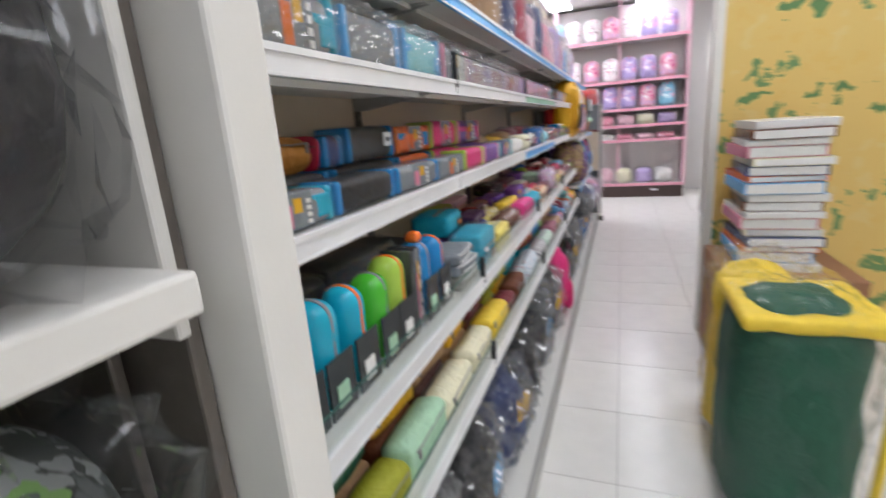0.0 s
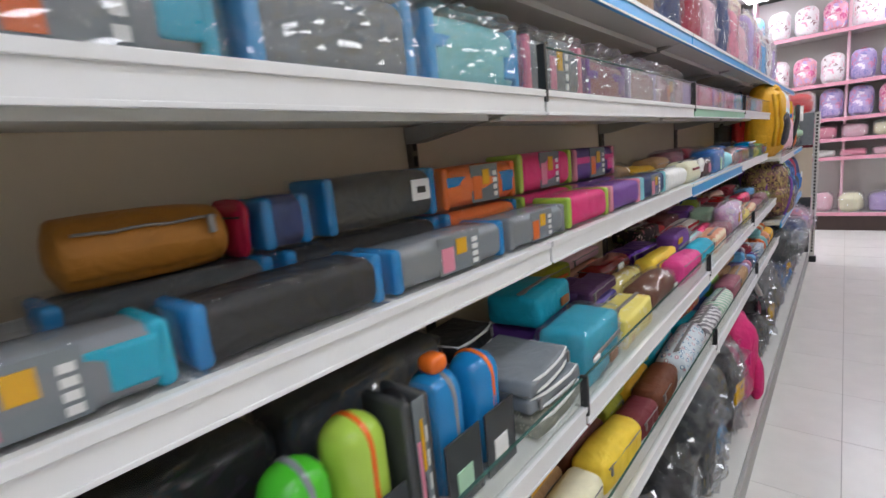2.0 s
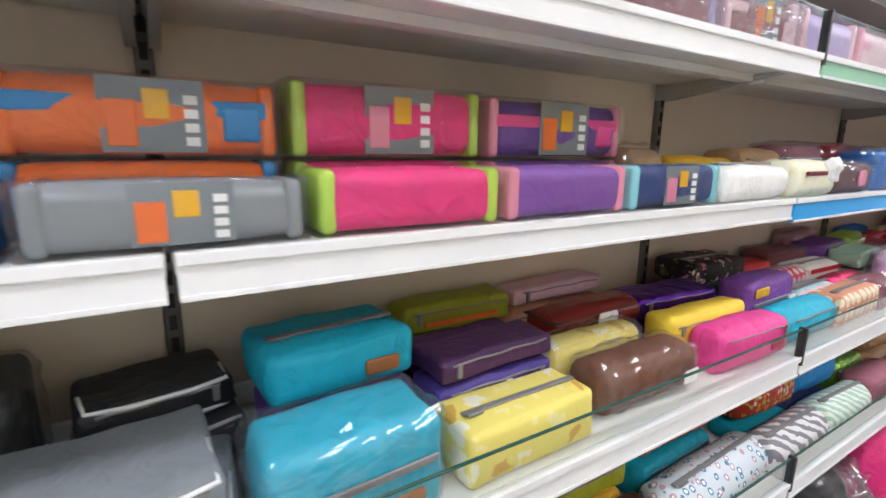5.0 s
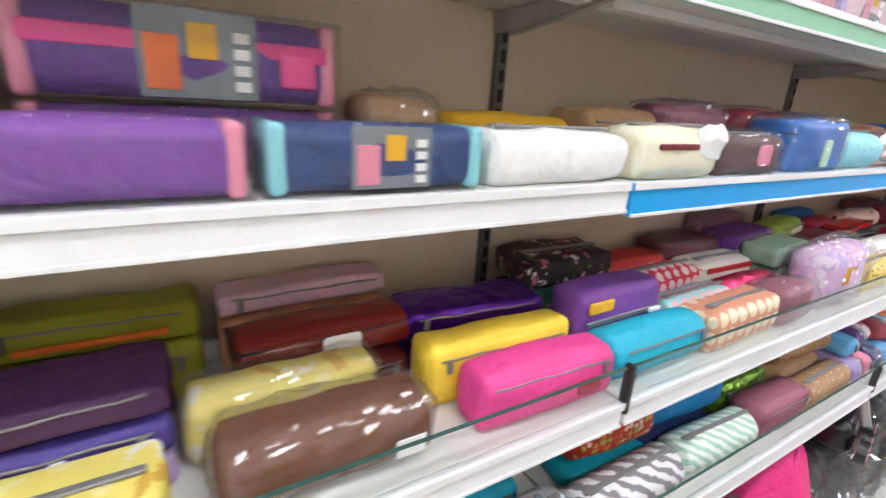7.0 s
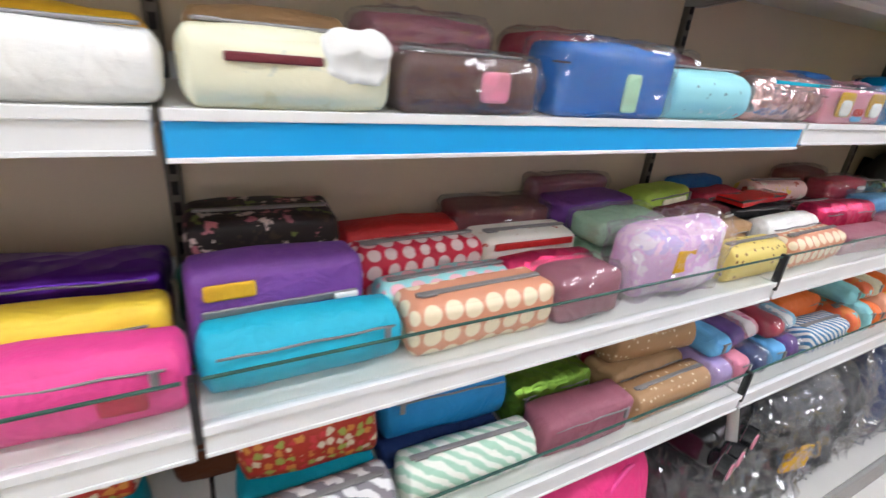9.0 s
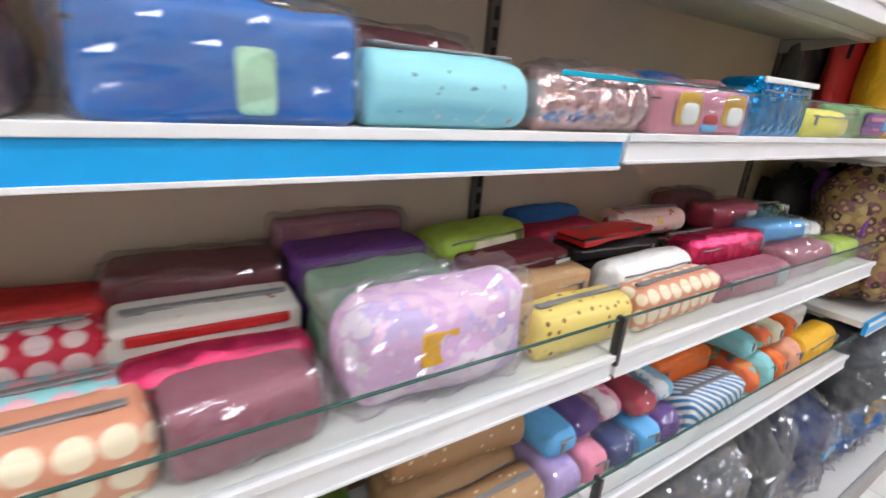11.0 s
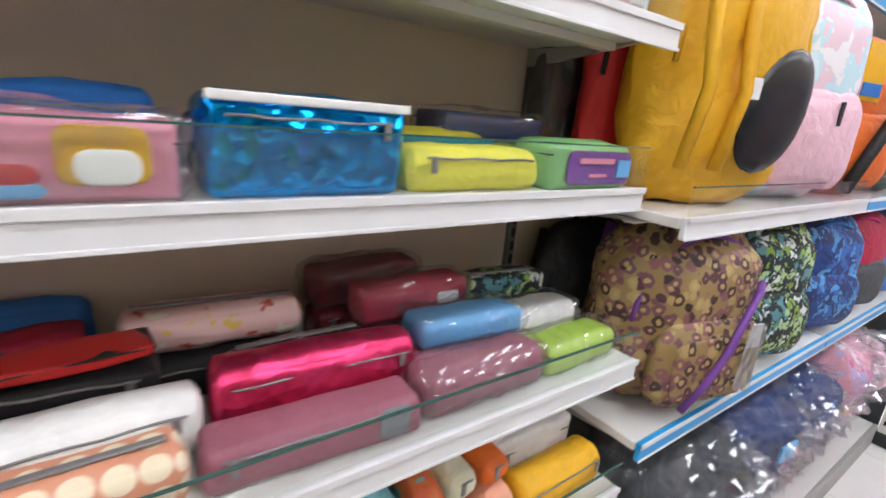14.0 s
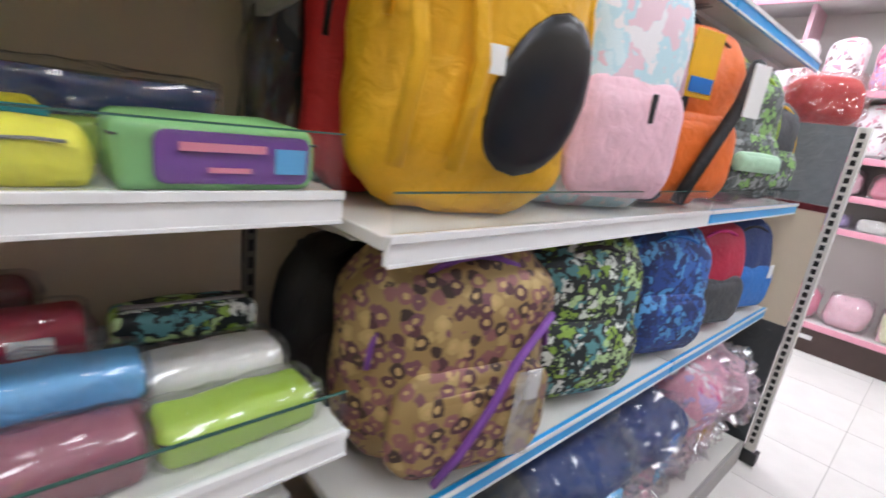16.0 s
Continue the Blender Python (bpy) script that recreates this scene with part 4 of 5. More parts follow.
stack(2.52, 2.72, 0.225, 0.065, C, [(0.06, "c_maroon", "dark maroon soft case"), (0.06, "c_maroon", "dark maroon soft case in film", dict(film=True))])
case(2.795, 2.975, -0.02, C, 0.07, 0.05, "p_lime", "lime green pencil box in film", r=0.014, film=True)
case(2.80, 2.97, 0.065, C, 0.075, 0.07, "c_white", "white case in film", r=0.02, film=True)
stack(2.78, 2.96, 0.155, 0.07, C, [(0.05, "x_floral", "black flowered case"), (0.04, "x_greenfloral", "yellow and black flowered case")])

# ---------------------------------------------------------------- the low shelf
LOW = (
    (-0.97, -0.76, "c_cream", "c_forest", "c_brown"), (-0.755, -0.55, "c_olive", "c_tan", "c_forest"), (-0.545, -0.34, "c_mint", "c_brown", "c_gold"), (-0.335, -0.12, "c_cream", "c_darkbrown", "c_tan"),
    (-0.115, 0.085, "c_cream", "c_tan", "c_yellow"), (0.09, 0.30, "c_sun", "c_brown", "c_maroon"), (0.305, 0.44, "c_maroon", "c_olive", "c_olive"), (0.445, 0.65, "c_brown", "c_gold", "c_olive"),
)
for k, (x0, x1, f, b, top) in enumerate(LOW):
    case(x0, x1, -0.045, D, 0.075, 0.062 + 0.008 * (k % 3), f, "soft pencil case on the low shelf", r=0.02, tag=k == 7)
    stack(x0 + 0.01, x1 - 0.005, 0.04, 0.08, D, [(0.06, b, "soft pencil case on the low shelf"), (0.05, top, "soft pencil case lying on another")])
    case(x0, x1, 0.15, D, 0.1, 0.12, (b, top)[k % 2], "soft pencil case at the back of the low shelf")
case(0.66, 0.968, -0.052, D, 0.085, 0.085, "x_diamond", "white tube case with a blue diamond print", r=0.04)
stack(0.69, 0.93, 0.045, 0.085, D, [(0.07, "c_teal", "teal soft case"), (0.08, "x_redfloral", "red tube case with small flowers", dict(r=0.038))])
case(0.975, 1.228, -0.05, D, 0.075, 0.07, "x_zebra", "white and grey zebra-striped tube case", r=0.033)
stack(1.03, 1.225, 0.03, 0.085, D, [(0.04, "c_teal", "teal soft case"), (0.108, "x_redfloral", "red tube case with small flowers", dict(r=0.042))])
stack(0.95, 1.16, 0.125, 0.08, D, [(0.08, "c_brown", "brown soft case"), (0.075, "x_redfloral", "red tube case with small flowers", dict(r=0.035))])
case(1.235, 1.47, -0.048, D, 0.075, 0.07, "x_zig", "green and white zigzag tube case", r=0.034)
stack(1.232, 1.455, 0.035, 0.09, D, [(0.03, "c_navy", "navy soft case"), (0.112, "c_azure", "blue stitched tube case", dict(r=0.046))])
case(1.48, 1.685, -0.045, D, 0.07, 0.075, "c_dusty", "dusty pink pencil case in film", r=0.014)
case(1.47, 1.66, 0.035, D, 0.08, 0.085, "f_green", "shiny green case with a black button", r=0.012, patch=(0.1, 0.4, 0.04, 0.03, "c_black"))
case(1.48, 1.66, 0.125, D, 0.08, 0.11, "x_aquadots", "aqua dotted case", r=0.012)
case(1.695, 1.93, -0.045, D, 0.065, 0.06, "x_tandots", "tan case with cream dots", r=0.02)
stack(1.70, 1.93, 0.025, 0.085, D, [(0.06, "c_tan", "tan soft case"), (0.08, "x_tandots", "tan tube case with cream dots", dict(r=0.038))])
stack(1.66, 1.72, 0.12, 0.09, D, [(0.13, "x_browndots", "brown dotted tube case", dict(r=0.028))])
case(1.73, 1.93, 0.125, D, 0.1, 0.14, "c_crimson", "wine red case behind dotted cases", r=0.02)
LOW2 = ["c_lilac", "c_rose", "c_navy", "c_sky", "c_purple", "x_pinkprint", "c_crimson", "x_blueprint"]
rnd = random.Random(5)
for k in range(5):
    x0 = 1.94 + k * 0.068
    case(x0, x0 + 0.066, -0.04, D, 0.2, 0.055, LOW2[k % 8], "small case lying in a heap", r=0.02, rz=rnd.uniform(-3, 3), film=k % 2 == 0)
    case(x0, x0 + 0.066, -0.02 + 0.01 * k % 0.03, D + 0.066, 0.2, 0.045, LOW2[(k + 3) % 8], "small case lying on a heap", r=0.02, rz=rnd.uniform(-4, 4), film=k % 2 == 1)
case(2.29, 2.49, -0.045, D, 0.075, 0.065, "x_stripe", "blue striped case with an orange end", r=0.014)
case(2.29, 2.49, 0.035, D, 0.09, 0.10, "c_orange", "orange case with a yellow trim", r=0.016, patch=(0, 0.1, 0.18, 0.008, "c_yellow"))
for k in range(4):
    x0 = 2.50 + k * 0.064
    case(x0, x0 + 0.06, -0.045, D, 0.15, 0.07 + 0.012 * (k % 2), ("x_cartoonD", "c_aqua", "c_orange", "c_peach")[k], "orange and teal printed case in a heap", r=0.026, rz=(-4, 3, 5, -3)[k])
    case(x0, x0 + 0.06, -0.02, D + 0.093, 0.15, 0.045, ("c_aqua", "x_cartoonD", "c_cream", "c_orange")[k], "printed case lying on a heap", r=0.02, rz=(5, -4, 3, 4)[k])
case(2.765, 2.975, -0.045, D, 0.07, 0.075, "c_yellow", "yellow and orange pencil case", r=0.026)
case(2.765, 2.975, 0.035, D, 0.09, 0.10, "c_white", "white zipped pouch behind a yellow case", r=0.01)
case(2.30, 2.95, 0.16, D, 0.11, 0.10, "c_darkgrey", "long dark pouch at the back of the low shelf", r=0.03)

# ---------------------------------------------------------------- the shelf above eye level and the top shelf
TOPS = [("p_lime", "p_grey"), ("p_turquoise", "p_grey"), ("p_sky", "p_grey"), ("p_sky", "p_aqua"), ("p_rose", "p_grey"), ("p_violet", "p_dusty"), ("p_lilac", "p_dusty"), ("p_palepink", "p_dusty"), ("p_palepink", "p_lilac"), ("p_rose", "p_palepink"), ("p_lilac", "p_palepink"), ("p_palepink", "p_rose"), ("p_sky", "p_aqua"), ("p_crimson", "p_dusty"), ("p_grey", "p_aqua"), ("p_white", "p_palepink")]
for k in range(16):
    x0 = -0.98 + k * 0.2475
    t = boxed_case(x0, x0 + 0.235, 0.03, A, 0.10, 0.105 if k < 5 else 0.09, TOPS[k][1], TOPS[k][0], k % 3 == 1, TOPS[k][0] if k % 2 else "", "tube case with coloured rims in a clear carton", k)
    if k < 8:
        part("film_bag", at(rounded(0.232, 0.118, 0.117, 0.02, 13, 0.004, 0.004, k + 31, 16, None, 0.009), 0, -0.009, 0.0005), M["film"], t, "clear creased film bag")
    if k > 11:
        bagged("bagged_case", x0 + 0.12, 0.14, A, 0.22, 0.12, 0.13, TOPS[k][0], "soft cases in a clear film bag on the upper shelf", "bagged case", seed=k)
DOLLS = ["c_tan", "c_navy", "c_crimson", "c_palepink", "c_navy", "c_rose", "c_palepink", "c_lilac", "x_pinkprint", "c_sky", "x_whiteprint", "c_lilac"]
for k in range(12):
    bagged("bagged_toy_bag", 0.75 + k * 0.275, 0.05, AA, 0.22, 0.15, 0.26 + 0.05 * ((k * 5) % 3), DOLLS[k], "soft bag in clear film on the top shelf", "bagged bag", seed=20 + k, group="bagged bags on the top shelf")

# ---------------------------------------------------------------- backpacks at the far bay
t = backpack(3.195, -0.04, E1 + 0.004, 0.355, 0.17, 0.46, "c_yellow", "", "c_yellow", "mustard yellow backpack with a black oval mesh patch", rz=-15, seed=2, rumple=0.017)
bm = rounded(0.155, 0.022, 0.215, 0.2, 7)
for v in bm.verts:
    v.co.x *= 1.0 - 0.9 * (v.co.z - 0.10)
    v.co.x += 0.22 * (v.co.z - 0.10)
part("mesh_oval", at(bm, 0.05, -0.026, 0.068), M["p_black"], t, "black glossy oval mesh patch", True)
for sx in (-0.14, -0.06):
    part("side_pleat", tube([(sx, -0.012, 0.40), (sx - 0.012, -0.03, 0.30), (sx + 0.004, -0.034, 0.20), (sx - 0.008, -0.02, 0.07)], 0.011, 7), M["c_yellow"], t, "soft vertical fold of cloth", True)
part("paper_tag", at(rounded(0.026, 0.003, 0.034, 0.001, 2), -0.035, -0.034, 0.19), M["paper"], t, "white paper tag")
backpack(3.16, 0.135, E1 + 0.004, 0.27, 0.075, 0.42, "c_red", "", "c_black", "red and black backpack behind a yellow one", rz=-6, seed=4, straps=False)
bagged("bagged_backpack", 3.08, 0.222, E1 + 0.004, 0.22, 0.075, 0.38, "c_black", "black backpack in clear film at the back of the shelf", "bagged backpack", seed=33, lump=0.01)
t = backpack(3.55, -0.03, E1 + 0.004, 0.37, 0.15, 0.45, "x_tie", "c_palepink", "c_palepink", "pale blue and pink tie-dye backpack", rz=-14, seed=6)
part("zipper_pull", at(rounded(0.012, 0.005, 0.05, 0.002, 2), 0.02, -0.04, 0.17), M["c_black"], t, "dark zipper pull", True)
t = backpack(3.89, -0.03, E1 + 0.004, 0.34, 0.14, 0.40, "c_orange", "c_orange", "c_black", "orange and black mesh backpack with a white tag", rz=-16, seed=8)
part("side_panel", at(rounded(0.085, 0.12, 0.36, 0.04, 4, 0.0, 0.004, 3), -0.10, -0.018, 0.004), M["c_black"], t, "black mesh side panel", True)
part("front_band", tube([(-0.07, -0.045, 0.02), (-0.02, -0.052, 0.13), (0.05, -0.05, 0.25), (0.10, -0.03, 0.34)], 0.016, 6), M["c_black"], t, "black diagonal webbing band", True)
part("tag_card", at(rounded(0.085, 0.004, 0.13, 0.001, 2), -0.10, -0.05, 0.24), M["p_yellow"], t, "yellow and blue header card")
part("tag_print", at(rounded(0.07, 0.003, 0.03, 0.001, 2), -0.10, -0.054, 0.25), M["p_blue"], t, "blue print on the header card")
part("paper_tag", at(rounded(0.055, 0.004, 0.11, 0.001, 2), 0.06, -0.072, 0.22), M["paper"], t, "white paper tag")
t = backpack(4.26, -0.03, E1 + 0.004, 0.36, 0.14, 0.38, "x_camo", "x_camo", "c_lime", "dark grey backpack with green piping", rz=-16, seed=10)
part("pocket_flap", at(rounded(0.20, 0.03, 0.05, 0.02, 4, 0.004), 0.0, -0.055, 0.10), M["c_mint"], t, "pale green pocket flap", True)
backpack(4.63, -0.01, E1 + 0.004, 0.34, 0.13, 0.33, "c_darkgrey", "x_camo", "c_yellow", "dark grey printed backpack with yellow trim", rz=-14, seed=11)
t = backpack(3.21, -0.06, E2 + 0.004, 0.37, 0.20, 0.375, "x_brownfloral", "x_brownfloral", "c_violet", "brown and gold circle-print backpack with purple piping", rz=-14, seed=12, tag=True, panel="x_brownfloral")
part("front_strap", tube([(-0.07, -0.042, 0.03), (-0.04, -0.056, 0.09), (0.0, -0.058, 0.16), (0.04, -0.046, 0.22), (0.10, -0.02, 0.255), (0.14, 0.006, 0.265)], 0.0075, 6), M["c_violet"], t, "purple webbing strap", True)
part("film_scrap", at(rounded(0.045, 0.006, 0.14, 0.004, 5, 0.004, 0.004, 6, 16, None, 0.006), 0.055, -0.066, 0.07), M["cloudy"], t, "scrap of clear film hanging from the strap")
backpack(3.58, -0.04, E2 + 0.004, 0.36, 0.15, 0.355, "x_greenfloral", "x_greenfloral", "c_black", "black backpack with green and white flowers", rz=-16, seed=13)
backpack(3.98, -0.04, E2 + 0.004, 0.38, 0.15, 0.35, "x_bluesplash", "x_bluesplash", "c_blue", "navy backpack with blue splashes", rz=-16, seed=14)
backpack(4.36, -0.03, E2 + 0.004, 0.34, 0.14, 0.34, "c_crimson", "c_darkgrey", "c_magenta", "grey and crimson backpack", rz=-16, seed=15)
backpack(4.70, -0.03, E2 + 0.004, 0.34, 0.14, 0.335, "c_navy", "c_blue", "c_black", "black and blue backpack with a white tag", rz=-16, seed=16, tag=True)
for x, m in ((3.17, "c_black"), (3.52, "c_black"), (3.9, "c_darkgrey"), (4.3, "c_black")):
    backpack(x, 0.18, E2 + 0.004, 0.30, 0.10, 0.33, m, m, "c_black", "black backpack at the back of the shelf", seed=17)

# ---------------------------------------------------------------- stock on the base deck
BASE = ["c_black", "c_darkgrey", "c_black", "c_navy", "c_black", "c_darkgrey", "c_black", "c_darkgrey", "c_navy", "c_black", "c_darkgrey", "c_navy", "c_blue", "c_darkgrey", "x_pinkprint", "c_palepink"]
for k in range(16):
    x = -0.85 + k * 0.355
    if 1.3 < x < 2.2:
        continue
    t = bagged("bagged_backpack", x, -0.10, 0.10, 0.33, 0.33, 0.30 + 0.05 * ((k * 3) % 4), BASE[k], "dark backpack in a crumpled clear film bag", "bagged backpack", rz=(-8, 6, 3)[k % 3], seed=40 + k, film="cloudy" if k % 2 else "film", lump=0.03, group="bagged backpacks on the base deck")
    part("emblem", at(rounded(0.10, 0.01, 0.08, 0.004, 2), 0.03, 0.0, 0.16), M[("p_yellow", "p_grey", "p_sky")[k % 3]], t, "coloured printed patch", True)
backpack(1.70, -0.085, 0.10, 0.34, 0.18, 0.42, "c_hotpink", "c_hotpink", "c_pink", "hot pink backpack with loose straps", rz=18, seed=60)
bagged("bagged_backpack", 2.09, -0.09, 0.10, 0.34, 0.34, 0.28, "c_black", "black backpack in film under a trolley", "bagged backpack", seed=61, film="cloudy", lump=0.02, group="bagged backpacks on the base deck")
bagged("bagged_backpack", 1.38, -0.09, 0.10, 0.3, 0.34, 0.36, "c_darkgrey", "dark grey backpack in a clear film bag", "bagged backpack", seed=62, film="cloudy", lump=0.02, group="bagged backpacks on the base deck")
t = thing("luggage_trolley", pose(2.08, -0.06, 0.40, 0, 0, 12), "folded black plastic trolley with red and white wheels", "trolley")
part("frame", rounded(0.24, 0.20, 0.10, 0.03, 4, 0.0, 0.006, 4), M["p_black"], t, smooth=True)
part("handle_tube", tube([(-0.09, -0.01, 0.10), (-0.04, 0.03, 0.20), (0.0, 0.08, 0.26)], 0.012), M["post"], t, "grey metal handle", True)
for wx in (-0.10, -0.04, 0.05):
    bm = bmesh.new()
    bmesh.ops.create_cone(bm, cap_ends=True, segments=20, radius1=0.032, radius2=0.032, depth=0.022, matrix=pose(wx, -0.02, 0.034, 90, 0, 0))
    w = part("wheel", bm, M["p_black"], t)
    bm = bmesh.new()
    bmesh.ops.create_cone(bm, cap_ends=True, segments=16, radius1=0.022, radius2=0.02, depth=0.026, matrix=pose(wx, -0.02, 0.034, 90, 0, 0))
    part("hub", bm, M["p_rose"], w, "red wheel hub")
HEAP = ((3.22, "c_darkgrey", 0.20, "film"), (3.56, "c_navy", 0.22, "film"), (3.90, "c_navy", 0.20, "film"), (4.30, "x_pinkprint", 0.24, "film"), (4.62, "c_palepink", 0.16, "cloudy"))
for k, (x, m, hh, f) in enumerate(HEAP):
    t = bagged("bagged_backpack", x, -0.16, 0.40, 0.40, 0.34, hh, m, "backpack in a clear film bag on a heap", "bagged backpack", rz=8 * k - 14, seed=70 + k, film=f, lump=0.035, group="bagged backpacks on the base deck")
    part("label_patch", at(rounded(0.08, 0.008, 0.05, 0.004, 2), 0.05, 0.0, 0.08), M[("p_grey", "p_sky", "p_blue", "p_rose", "p_white")[k]], t, "coloured printed patch", True)
t = bagged("bagged_backpack", 2.35, -0.09, 0.40, 0.34, 0.24, 0.12, "c_darkgrey", "dark bag in film lying on a heap", "bagged backpack", seed=77, film="cloudy", lump=0.02)

# ---------------------------------------------------------------- end frame of the run and the red bag on it
t = thing("shelf_end_unit", pose(4.985, 0, 0), "grey and beige end frame with a slotted steel post", "shelf end frame")
part("slotted_post", box(-0.018, 0.018, -0.195, -0.155, 0.06, 1.42, 0.002), M["panel"], t, "cream slotted steel post")
bm = bmesh.new()
for k in range(41):
    box_into(bm, -0.0205, -0.0185, -0.182, -0.166, 0.10 + k * 0.032, 0.12 + k * 0.032)
part("perforation", bm, M["slot"], t, "dark punched slots")
part("lower_panel", box(-0.008, 0.008, -0.149, 0.30, 0.06, 0.63), M["c_darkgrey"], t, "dark grey lower panel")
part("middle_panel", box(-0.008, 0.008, -0.149, 0.30, 0.632, 1.10), M["back"], t, "beige middle panel")
part("red_line", box(-0.01, 0.01, -0.149, 0.30, 1.101, 1.125), M["c_maroon"], t, "dark red edge strip")
part("upper_panel", box(-0.008, 0.008, -0.149, 0.30, 1.127, 1.42), M["c_grey"], t, "grey upper panel")
part("foot", box(-0.03, 0.03, -0.21, 0.28, 0.0, 0.058, 0.006), M["black"], t, "black plastic foot")
bagged("red_film_bag", 4.99, -0.05, 1.421, 0.26, 0.18, 0.19, "c_red", "folded red bag in clear film on the end frame", "bag", rz=-60, seed=90, lump=0.012)

# ---------------------------------------------------------------- first end panel and the neighbouring unit
t = thing("tall_partition", pose(-1.0, 0, 0), "tall cream painted end panel between two shelf units", "end panel")
part("upright", box(0.003, 0.055, -0.175, 0.30, 0.0, 2.3, 0.004), M["panel"], t)
part("edge_strip", box(-0.014, 0.0, -0.12, 0.30, 0.0, 2.3, 0.003), M["postdark"], t, "narrow dark slotted strip")
t = thing("shelf_unit", pose(-1.018, 0, 0), "cream shelf unit holding black bags in film", "shelf unit")
part("side", box(-0.012, 0.0, -0.132, 0.36, 1.16, 2.3, 0.003), M["panel"], t)
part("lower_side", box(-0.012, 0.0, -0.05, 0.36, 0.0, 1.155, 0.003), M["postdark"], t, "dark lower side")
part("back", box(-1.4, -0.013, 0.34, 0.36, 0.0, 2.3), M["back"], t)
for z in (0.72, 1.215, 1.85):
    part("shelf_board", box(-1.4, -0.013, -0.165, 0.339, z - 0.03, z, 0.004), M["panel"], t)
for k in range(3):
    bagged("bagged_backpack", -1.225 - k * 0.38, -0.215, 1.2155, 0.34, 0.4, 0.5, "c_black", "black backpack in a creased film bag on a cream shelf", "bagged backpack", seed=100 + k, film="thin", lump=0.02, fill=0.985, group="bagged backpacks of the first unit")
    bagged("bagged_backpack", -1.225 - k * 0.38, -0.20, 0.7205, 0.38, 0.40, 0.45, ("x_camo", "c_black", "c_navy")[k], "dark green and yellow backpack in film on a low shelf", "bagged backpack", seed=104 + k, film="thin", lump=0.03, group="bagged backpacks of the first unit")

# ---------------------------------------------------------------- pink display along the far wall
FX = 6.78
DECKS = [0.215, 0.895, 1.115, 1.36, 1.77, 2.36]
t = thing("wall_display", pose(FX, 0, 0), "wall display with pink-edged shelves and a dark brown plinth", "wall display")
part("back_panel", box(0.42, 0.44, -1.3, 2.4, 0, 2.9), M["wall"], t, "pale back panel")
part("plinth", box(0.0, 0.42, -1.3, 2.4, 0.0, 0.175, 0.004), M["brown"], t, "dark brown plinth")
for y in (-0.9, 0.0, 0.9, 1.8):
    part("drawer_pull", box(-0.012, -0.001, y - 0.05, y + 0.05, 0.10, 0.13, 0.003), M["strip"], t, "pale drawer pull")
for z in DECKS:
    part("shelf_board", box(0.012, 0.42, -1.3, 2.4, z - 0.03, z), M["wall"], t)
    part("shelf_edge", box(-0.004, 0.011, -1.3, 2.4, z - 0.038, z + 0.004, 0.003), M["pinkshelf"], t, "pink shelf edge")
for y in (-1.32, -0.38, 0.56, 1.5, 2.4):
    part("post", box(0.10 if y > -1.2 else 0.0, 0.42, y, y + 0.03, 0.18, 2.9, 0.003), M["c_palepink"], t, "pale pink upright")
PR = ["x_whiteprint", "x_pinkprint", "x_whiteprint", "x_lilacprint", "x_blueprint", "x_pinkprint", "x_lilacprint", "x_whiteprint"]
src = {}
for row, z in enumerate((1.36, 1.77, 2.36)):
    for k in range(13):
        y = 2.2 - k * 0.27
        m = PR[(k * 3 + row * 5) % 8]
        where = pose(FX + 0.07, y, z, 0, 0, -90)
        if m in src:
            copy_thing(src[m], where)
        else:
            src[m] = backpack(FX + 0.07, y, z, 0.22, 0.13, 0.33, m, m, "c_rose", "glossy printed school backpack in a pink display", rz=-90, seed=120 + len(src), group="backpacks on the wall display", straps=False)
low = {}
for row, (z, hh) in enumerate(((1.115, 0.16), (0.895, 0.08), (0.215, 0.24))):
    for k in range(12):
        y = 2.15 - k * 0.29
        m = ["c_palepink", "c_lilac", "c_rose", "c_white", "c_palepink", "c_sky" if row == 2 else "c_rose", "c_cream"][(k * 2 + row) % 7]
        where = pose(FX + 0.05, y, z, 0, 0, -90)
        if (m, row) in low:
            copy_thing(low[m, row], where)
        else:
            low[m, row] = bagged("bagged_lunch_bag", FX + 0.05, y, z, 0.25, 0.2, hh, m, "pastel lunch bag in shiny film in a pink display", "lunch bag", rz=-90, seed=140 + len(low), lump=0.014, group="bagged goods on the wall display")

# ---------------------------------------------------------------- across the aisle at the start
M["yellowboard"] = patterned("yellow_board_green_leaves", (0.74, 0.52, 0.16), [(0.12, 0.24, 0.08), (0.74, 0.55, 0.2), (0.16, 0.28, 0.10), (0.74, 0.5, 0.14)], 7.5, 0.34, rough=0.5, warp=2.5)
t = thing("display_board", pose(1.72, -0.9, 0), "yellow board printed with green leaves behind stacked books", "display board")
part("board", box(0, 0.03, -1.9, 0.0, 0.0, 2.3, 0.003), M["yellowboard"], t)
part("edge_post", box(-0.03, 0.06, 0.002, 0.05, 0.0, 2.3, 0.004), M["panel"], t, "pale edge post")
t = thing("cardboard_carton", pose(1.35, -1.12, 0), "brown cardboard carton on the floor", "carton")
part("carton", box(-0.30, 0.30, -0.26, 0.26, 0.001, 0.55, 0.006), M["carton"], t)
part("tape", box(-0.302, 0.302, -0.03, 0.03, 0.5505, 0.552), M["c_tan"], t, "brown packing tape")
z = 0.552
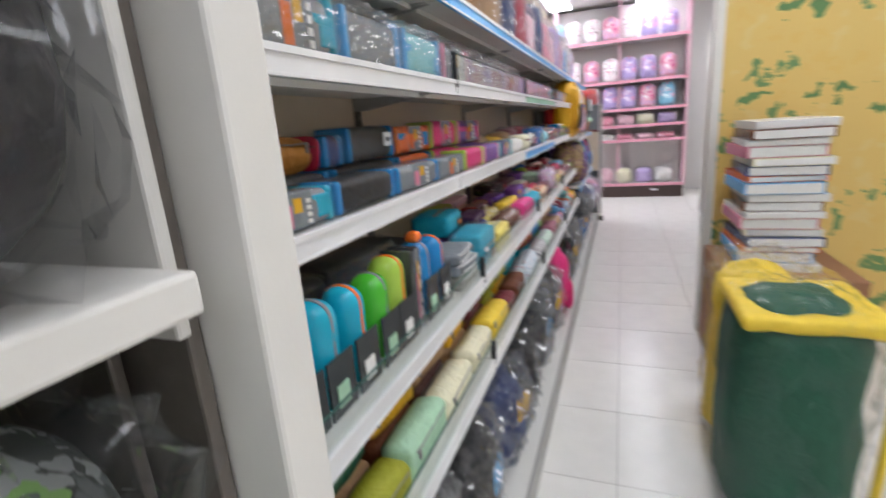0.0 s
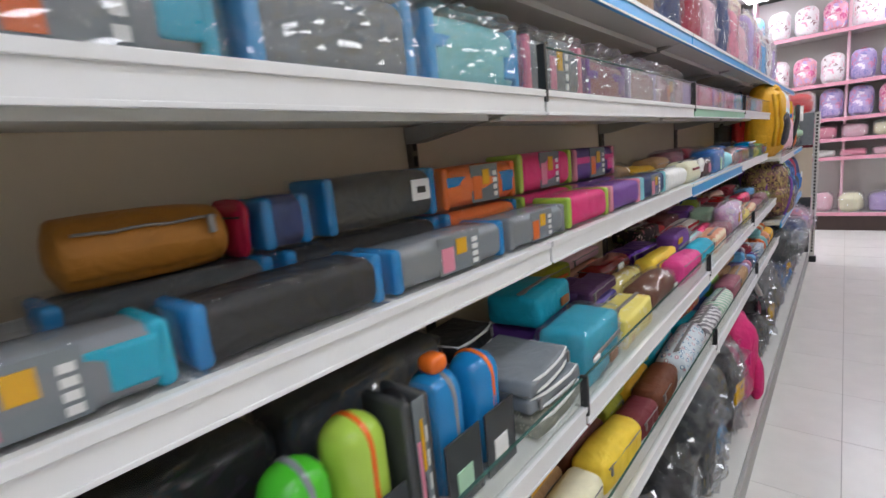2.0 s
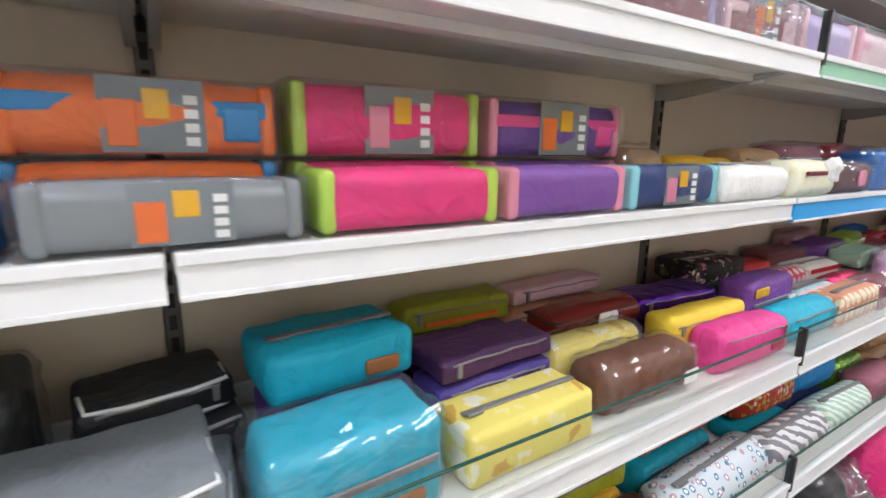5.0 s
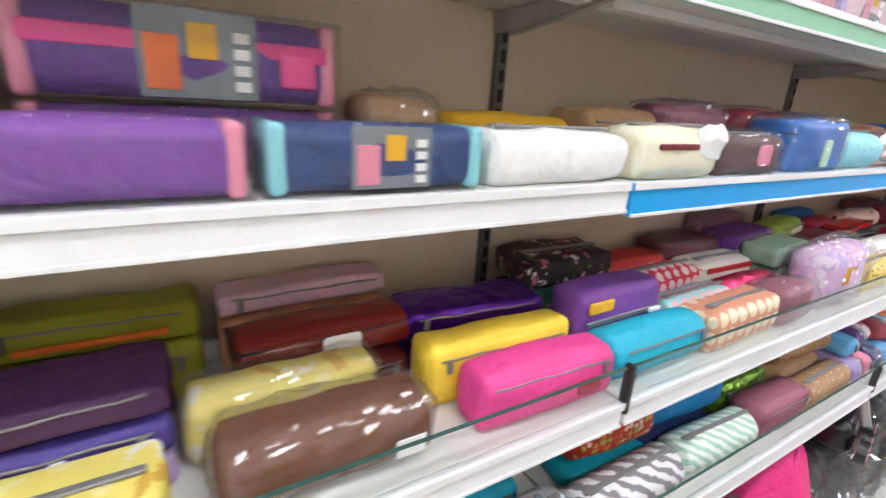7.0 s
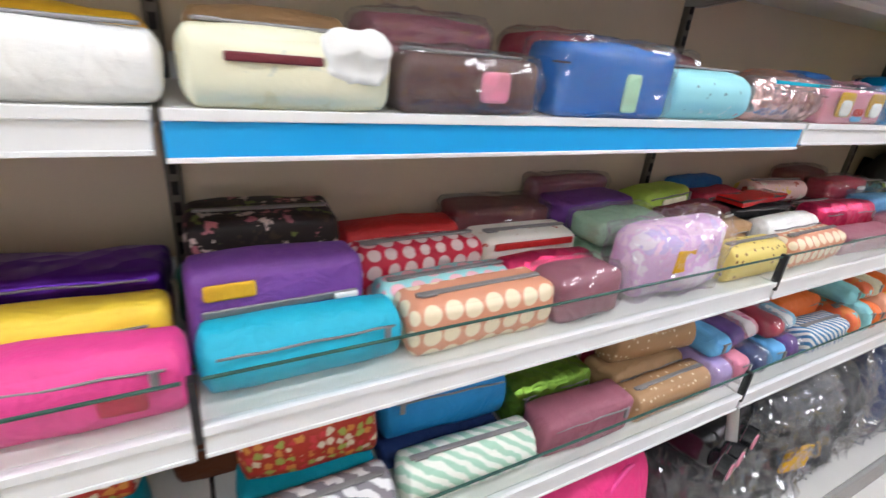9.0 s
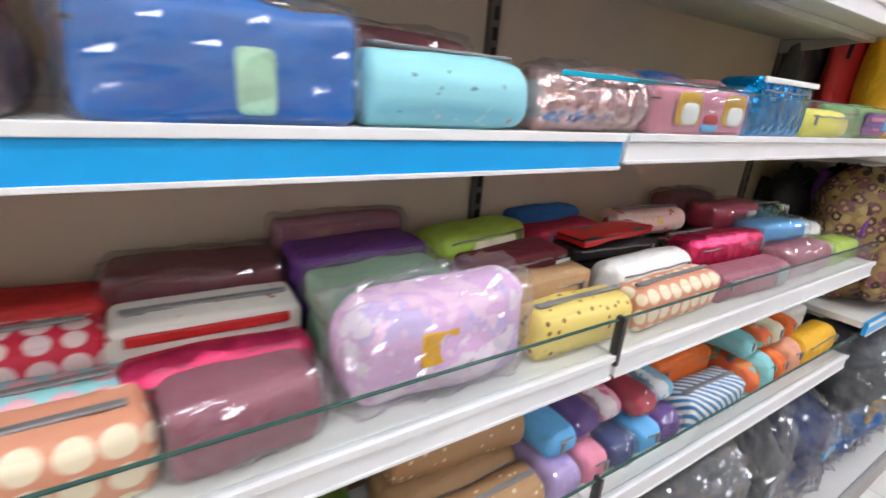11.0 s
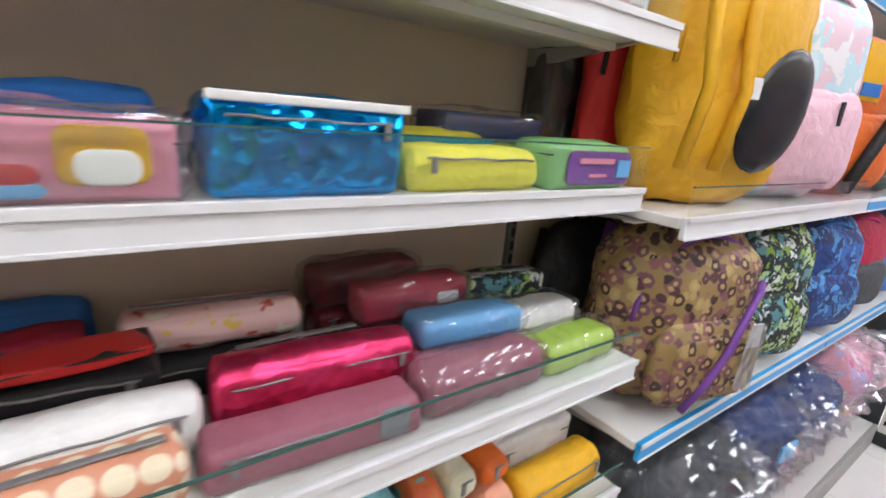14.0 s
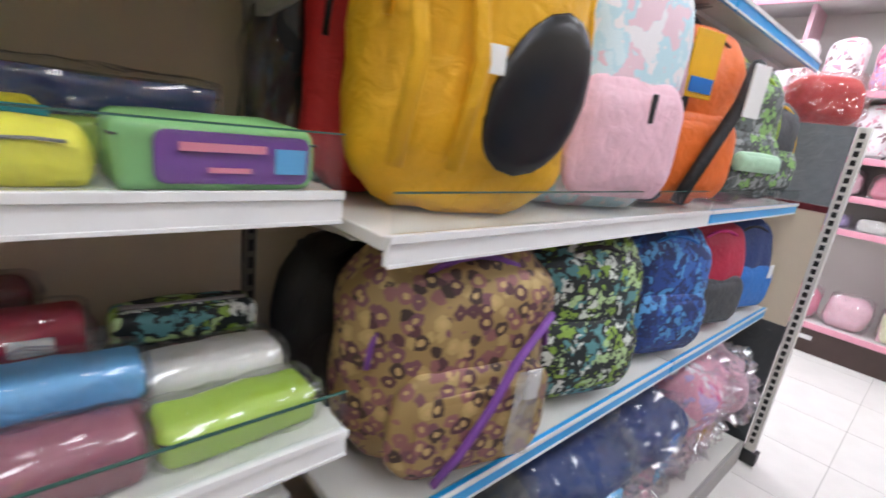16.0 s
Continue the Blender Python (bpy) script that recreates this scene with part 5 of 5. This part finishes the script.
for k in range(17):
    hh = (0.035, 0.05, 0.028, 0.042)[k % 4]
    m = ["p_white", "p_sky", "p_orange", "p_navy", "p_cream", "p_rose", "p_white", "p_brown"][k % 8]
    b = thing("book", pose(1.36 + 0.012 * ((k * 5) % 3), -1.10 + 0.01 * ((k * 3) % 4), z, 0, 0, (k * 37) % 7 - 3), "thick paperback book in a tall stack", "book", "stacked books")
    part("cover", box(-0.20, 0.20, -0.15, 0.15, 0, hh, 0.002), M[m], b)
    part("page_block", box(-0.203, -0.2005, -0.14, 0.14, 0.004, hh - 0.004), M["paper"], b, "white page edges")
    z += hh + 0.0005
bagged("yellow_bag", 0.70, -1.04, 0.0, 0.34, 0.30, 0.78, "c_sun", "yellow shopping bag standing on the floor", "shopping bag", seed=150, film="thin", lump=0.03)
t = bagged("green_bag", 0.36, -1.10, 0.0, 0.38, 0.36, 0.76, "c_forest", "dark green bag with a yellow rim standing on the floor", "shopping bag", seed=152, film="thin", lump=0.02, fill=0.96)
part("rim", at(rounded(0.385, 0.365, 0.045, 0.022, 6, 0.0, 0.008, 6, 12), 0, -0.003, 0.675), M["c_sun"], t, "yellow folded rim", True)
for sx in (-0.15, 0.14):
    part("edge_band", tube([(sx, -0.004, 0.02), (sx + 0.008, -0.016, 0.25), (sx - 0.006, -0.016, 0.5), (sx, -0.006, 0.70)], 0.014, 6), M["c_sun"], t, "yellow edge band", True)

t = thing("shelf_unit", pose(3.8, -1.38, 0), "cream shelf unit across the aisle with hanging stock", "shelf unit")
part("back", box(-1.7, 1.7, -0.5, -0.47, 0, 2.1), M["back"], t)
for z in (0.15, 0.55, 0.95, 1.35, 1.75):
    part("shelf_board", box(-1.7, 1.7, -0.469, 0.0, z - 0.04, z, 0.004), M["shelf"], t)
for x in (-1.72, 1.7):
    part("side", box(x, x + 0.02, -0.5, 0.02, 0, 2.15, 0.003), M["panel"], t)
for k in range(12):
    for z in (0.55, 0.95, 1.35):
        case(2.2 + k * 0.27, 2.42 + k * 0.27, -1.5, z, 0.1, 0.24, ["c_white", "c_rose", "c_grey", "c_sky", "c_palepink"][(k + int(z * 10)) % 5], "pale soft bag on the unit across the aisle", film=True)

# ---------------------------------------------------------------- floor tiles, nearest the walk as pieces
bm = box(-TX / 2 + 0.0015, TX / 2 - 0.0015, -TY / 2 + 0.0015, TY / 2 - 0.0015, -0.004, 0.0, 0.0)
tile_mesh = bpy.data.meshes.new("tile")
bm.to_mesh(tile_mesh)
bm.free()
tile_mesh.materials.append(M["tile"])
floor_ob = bpy.data.objects["floor"]
rest = bmesh.new()
for i in range(-14, 13):
    for j in range(-7, 9):
        x, y = 1.652 + (i + 0.5) * TX, -0.422 + (j + 0.5) * TY
        if -1.3 < x < 6.9 and -1.9 < y < 0.4:
            ob = new("tile", tile_mesh)
            ob.parent = floor_ob
            ob.location = (x, y, 0)
        elif -4.5 < x < 7.5:
            box_into(rest, x - TX / 2 + 0.0015, x + TX / 2 - 0.0015, y - TY / 2 + 0.0015, y + TY / 2 - 0.0015, -0.004, 0.0)
bmesh.ops.recalc_face_normals(rest, faces=rest.faces)
tagged(part("tiles", rest, M["tile"], floor_ob), kind="stuff")
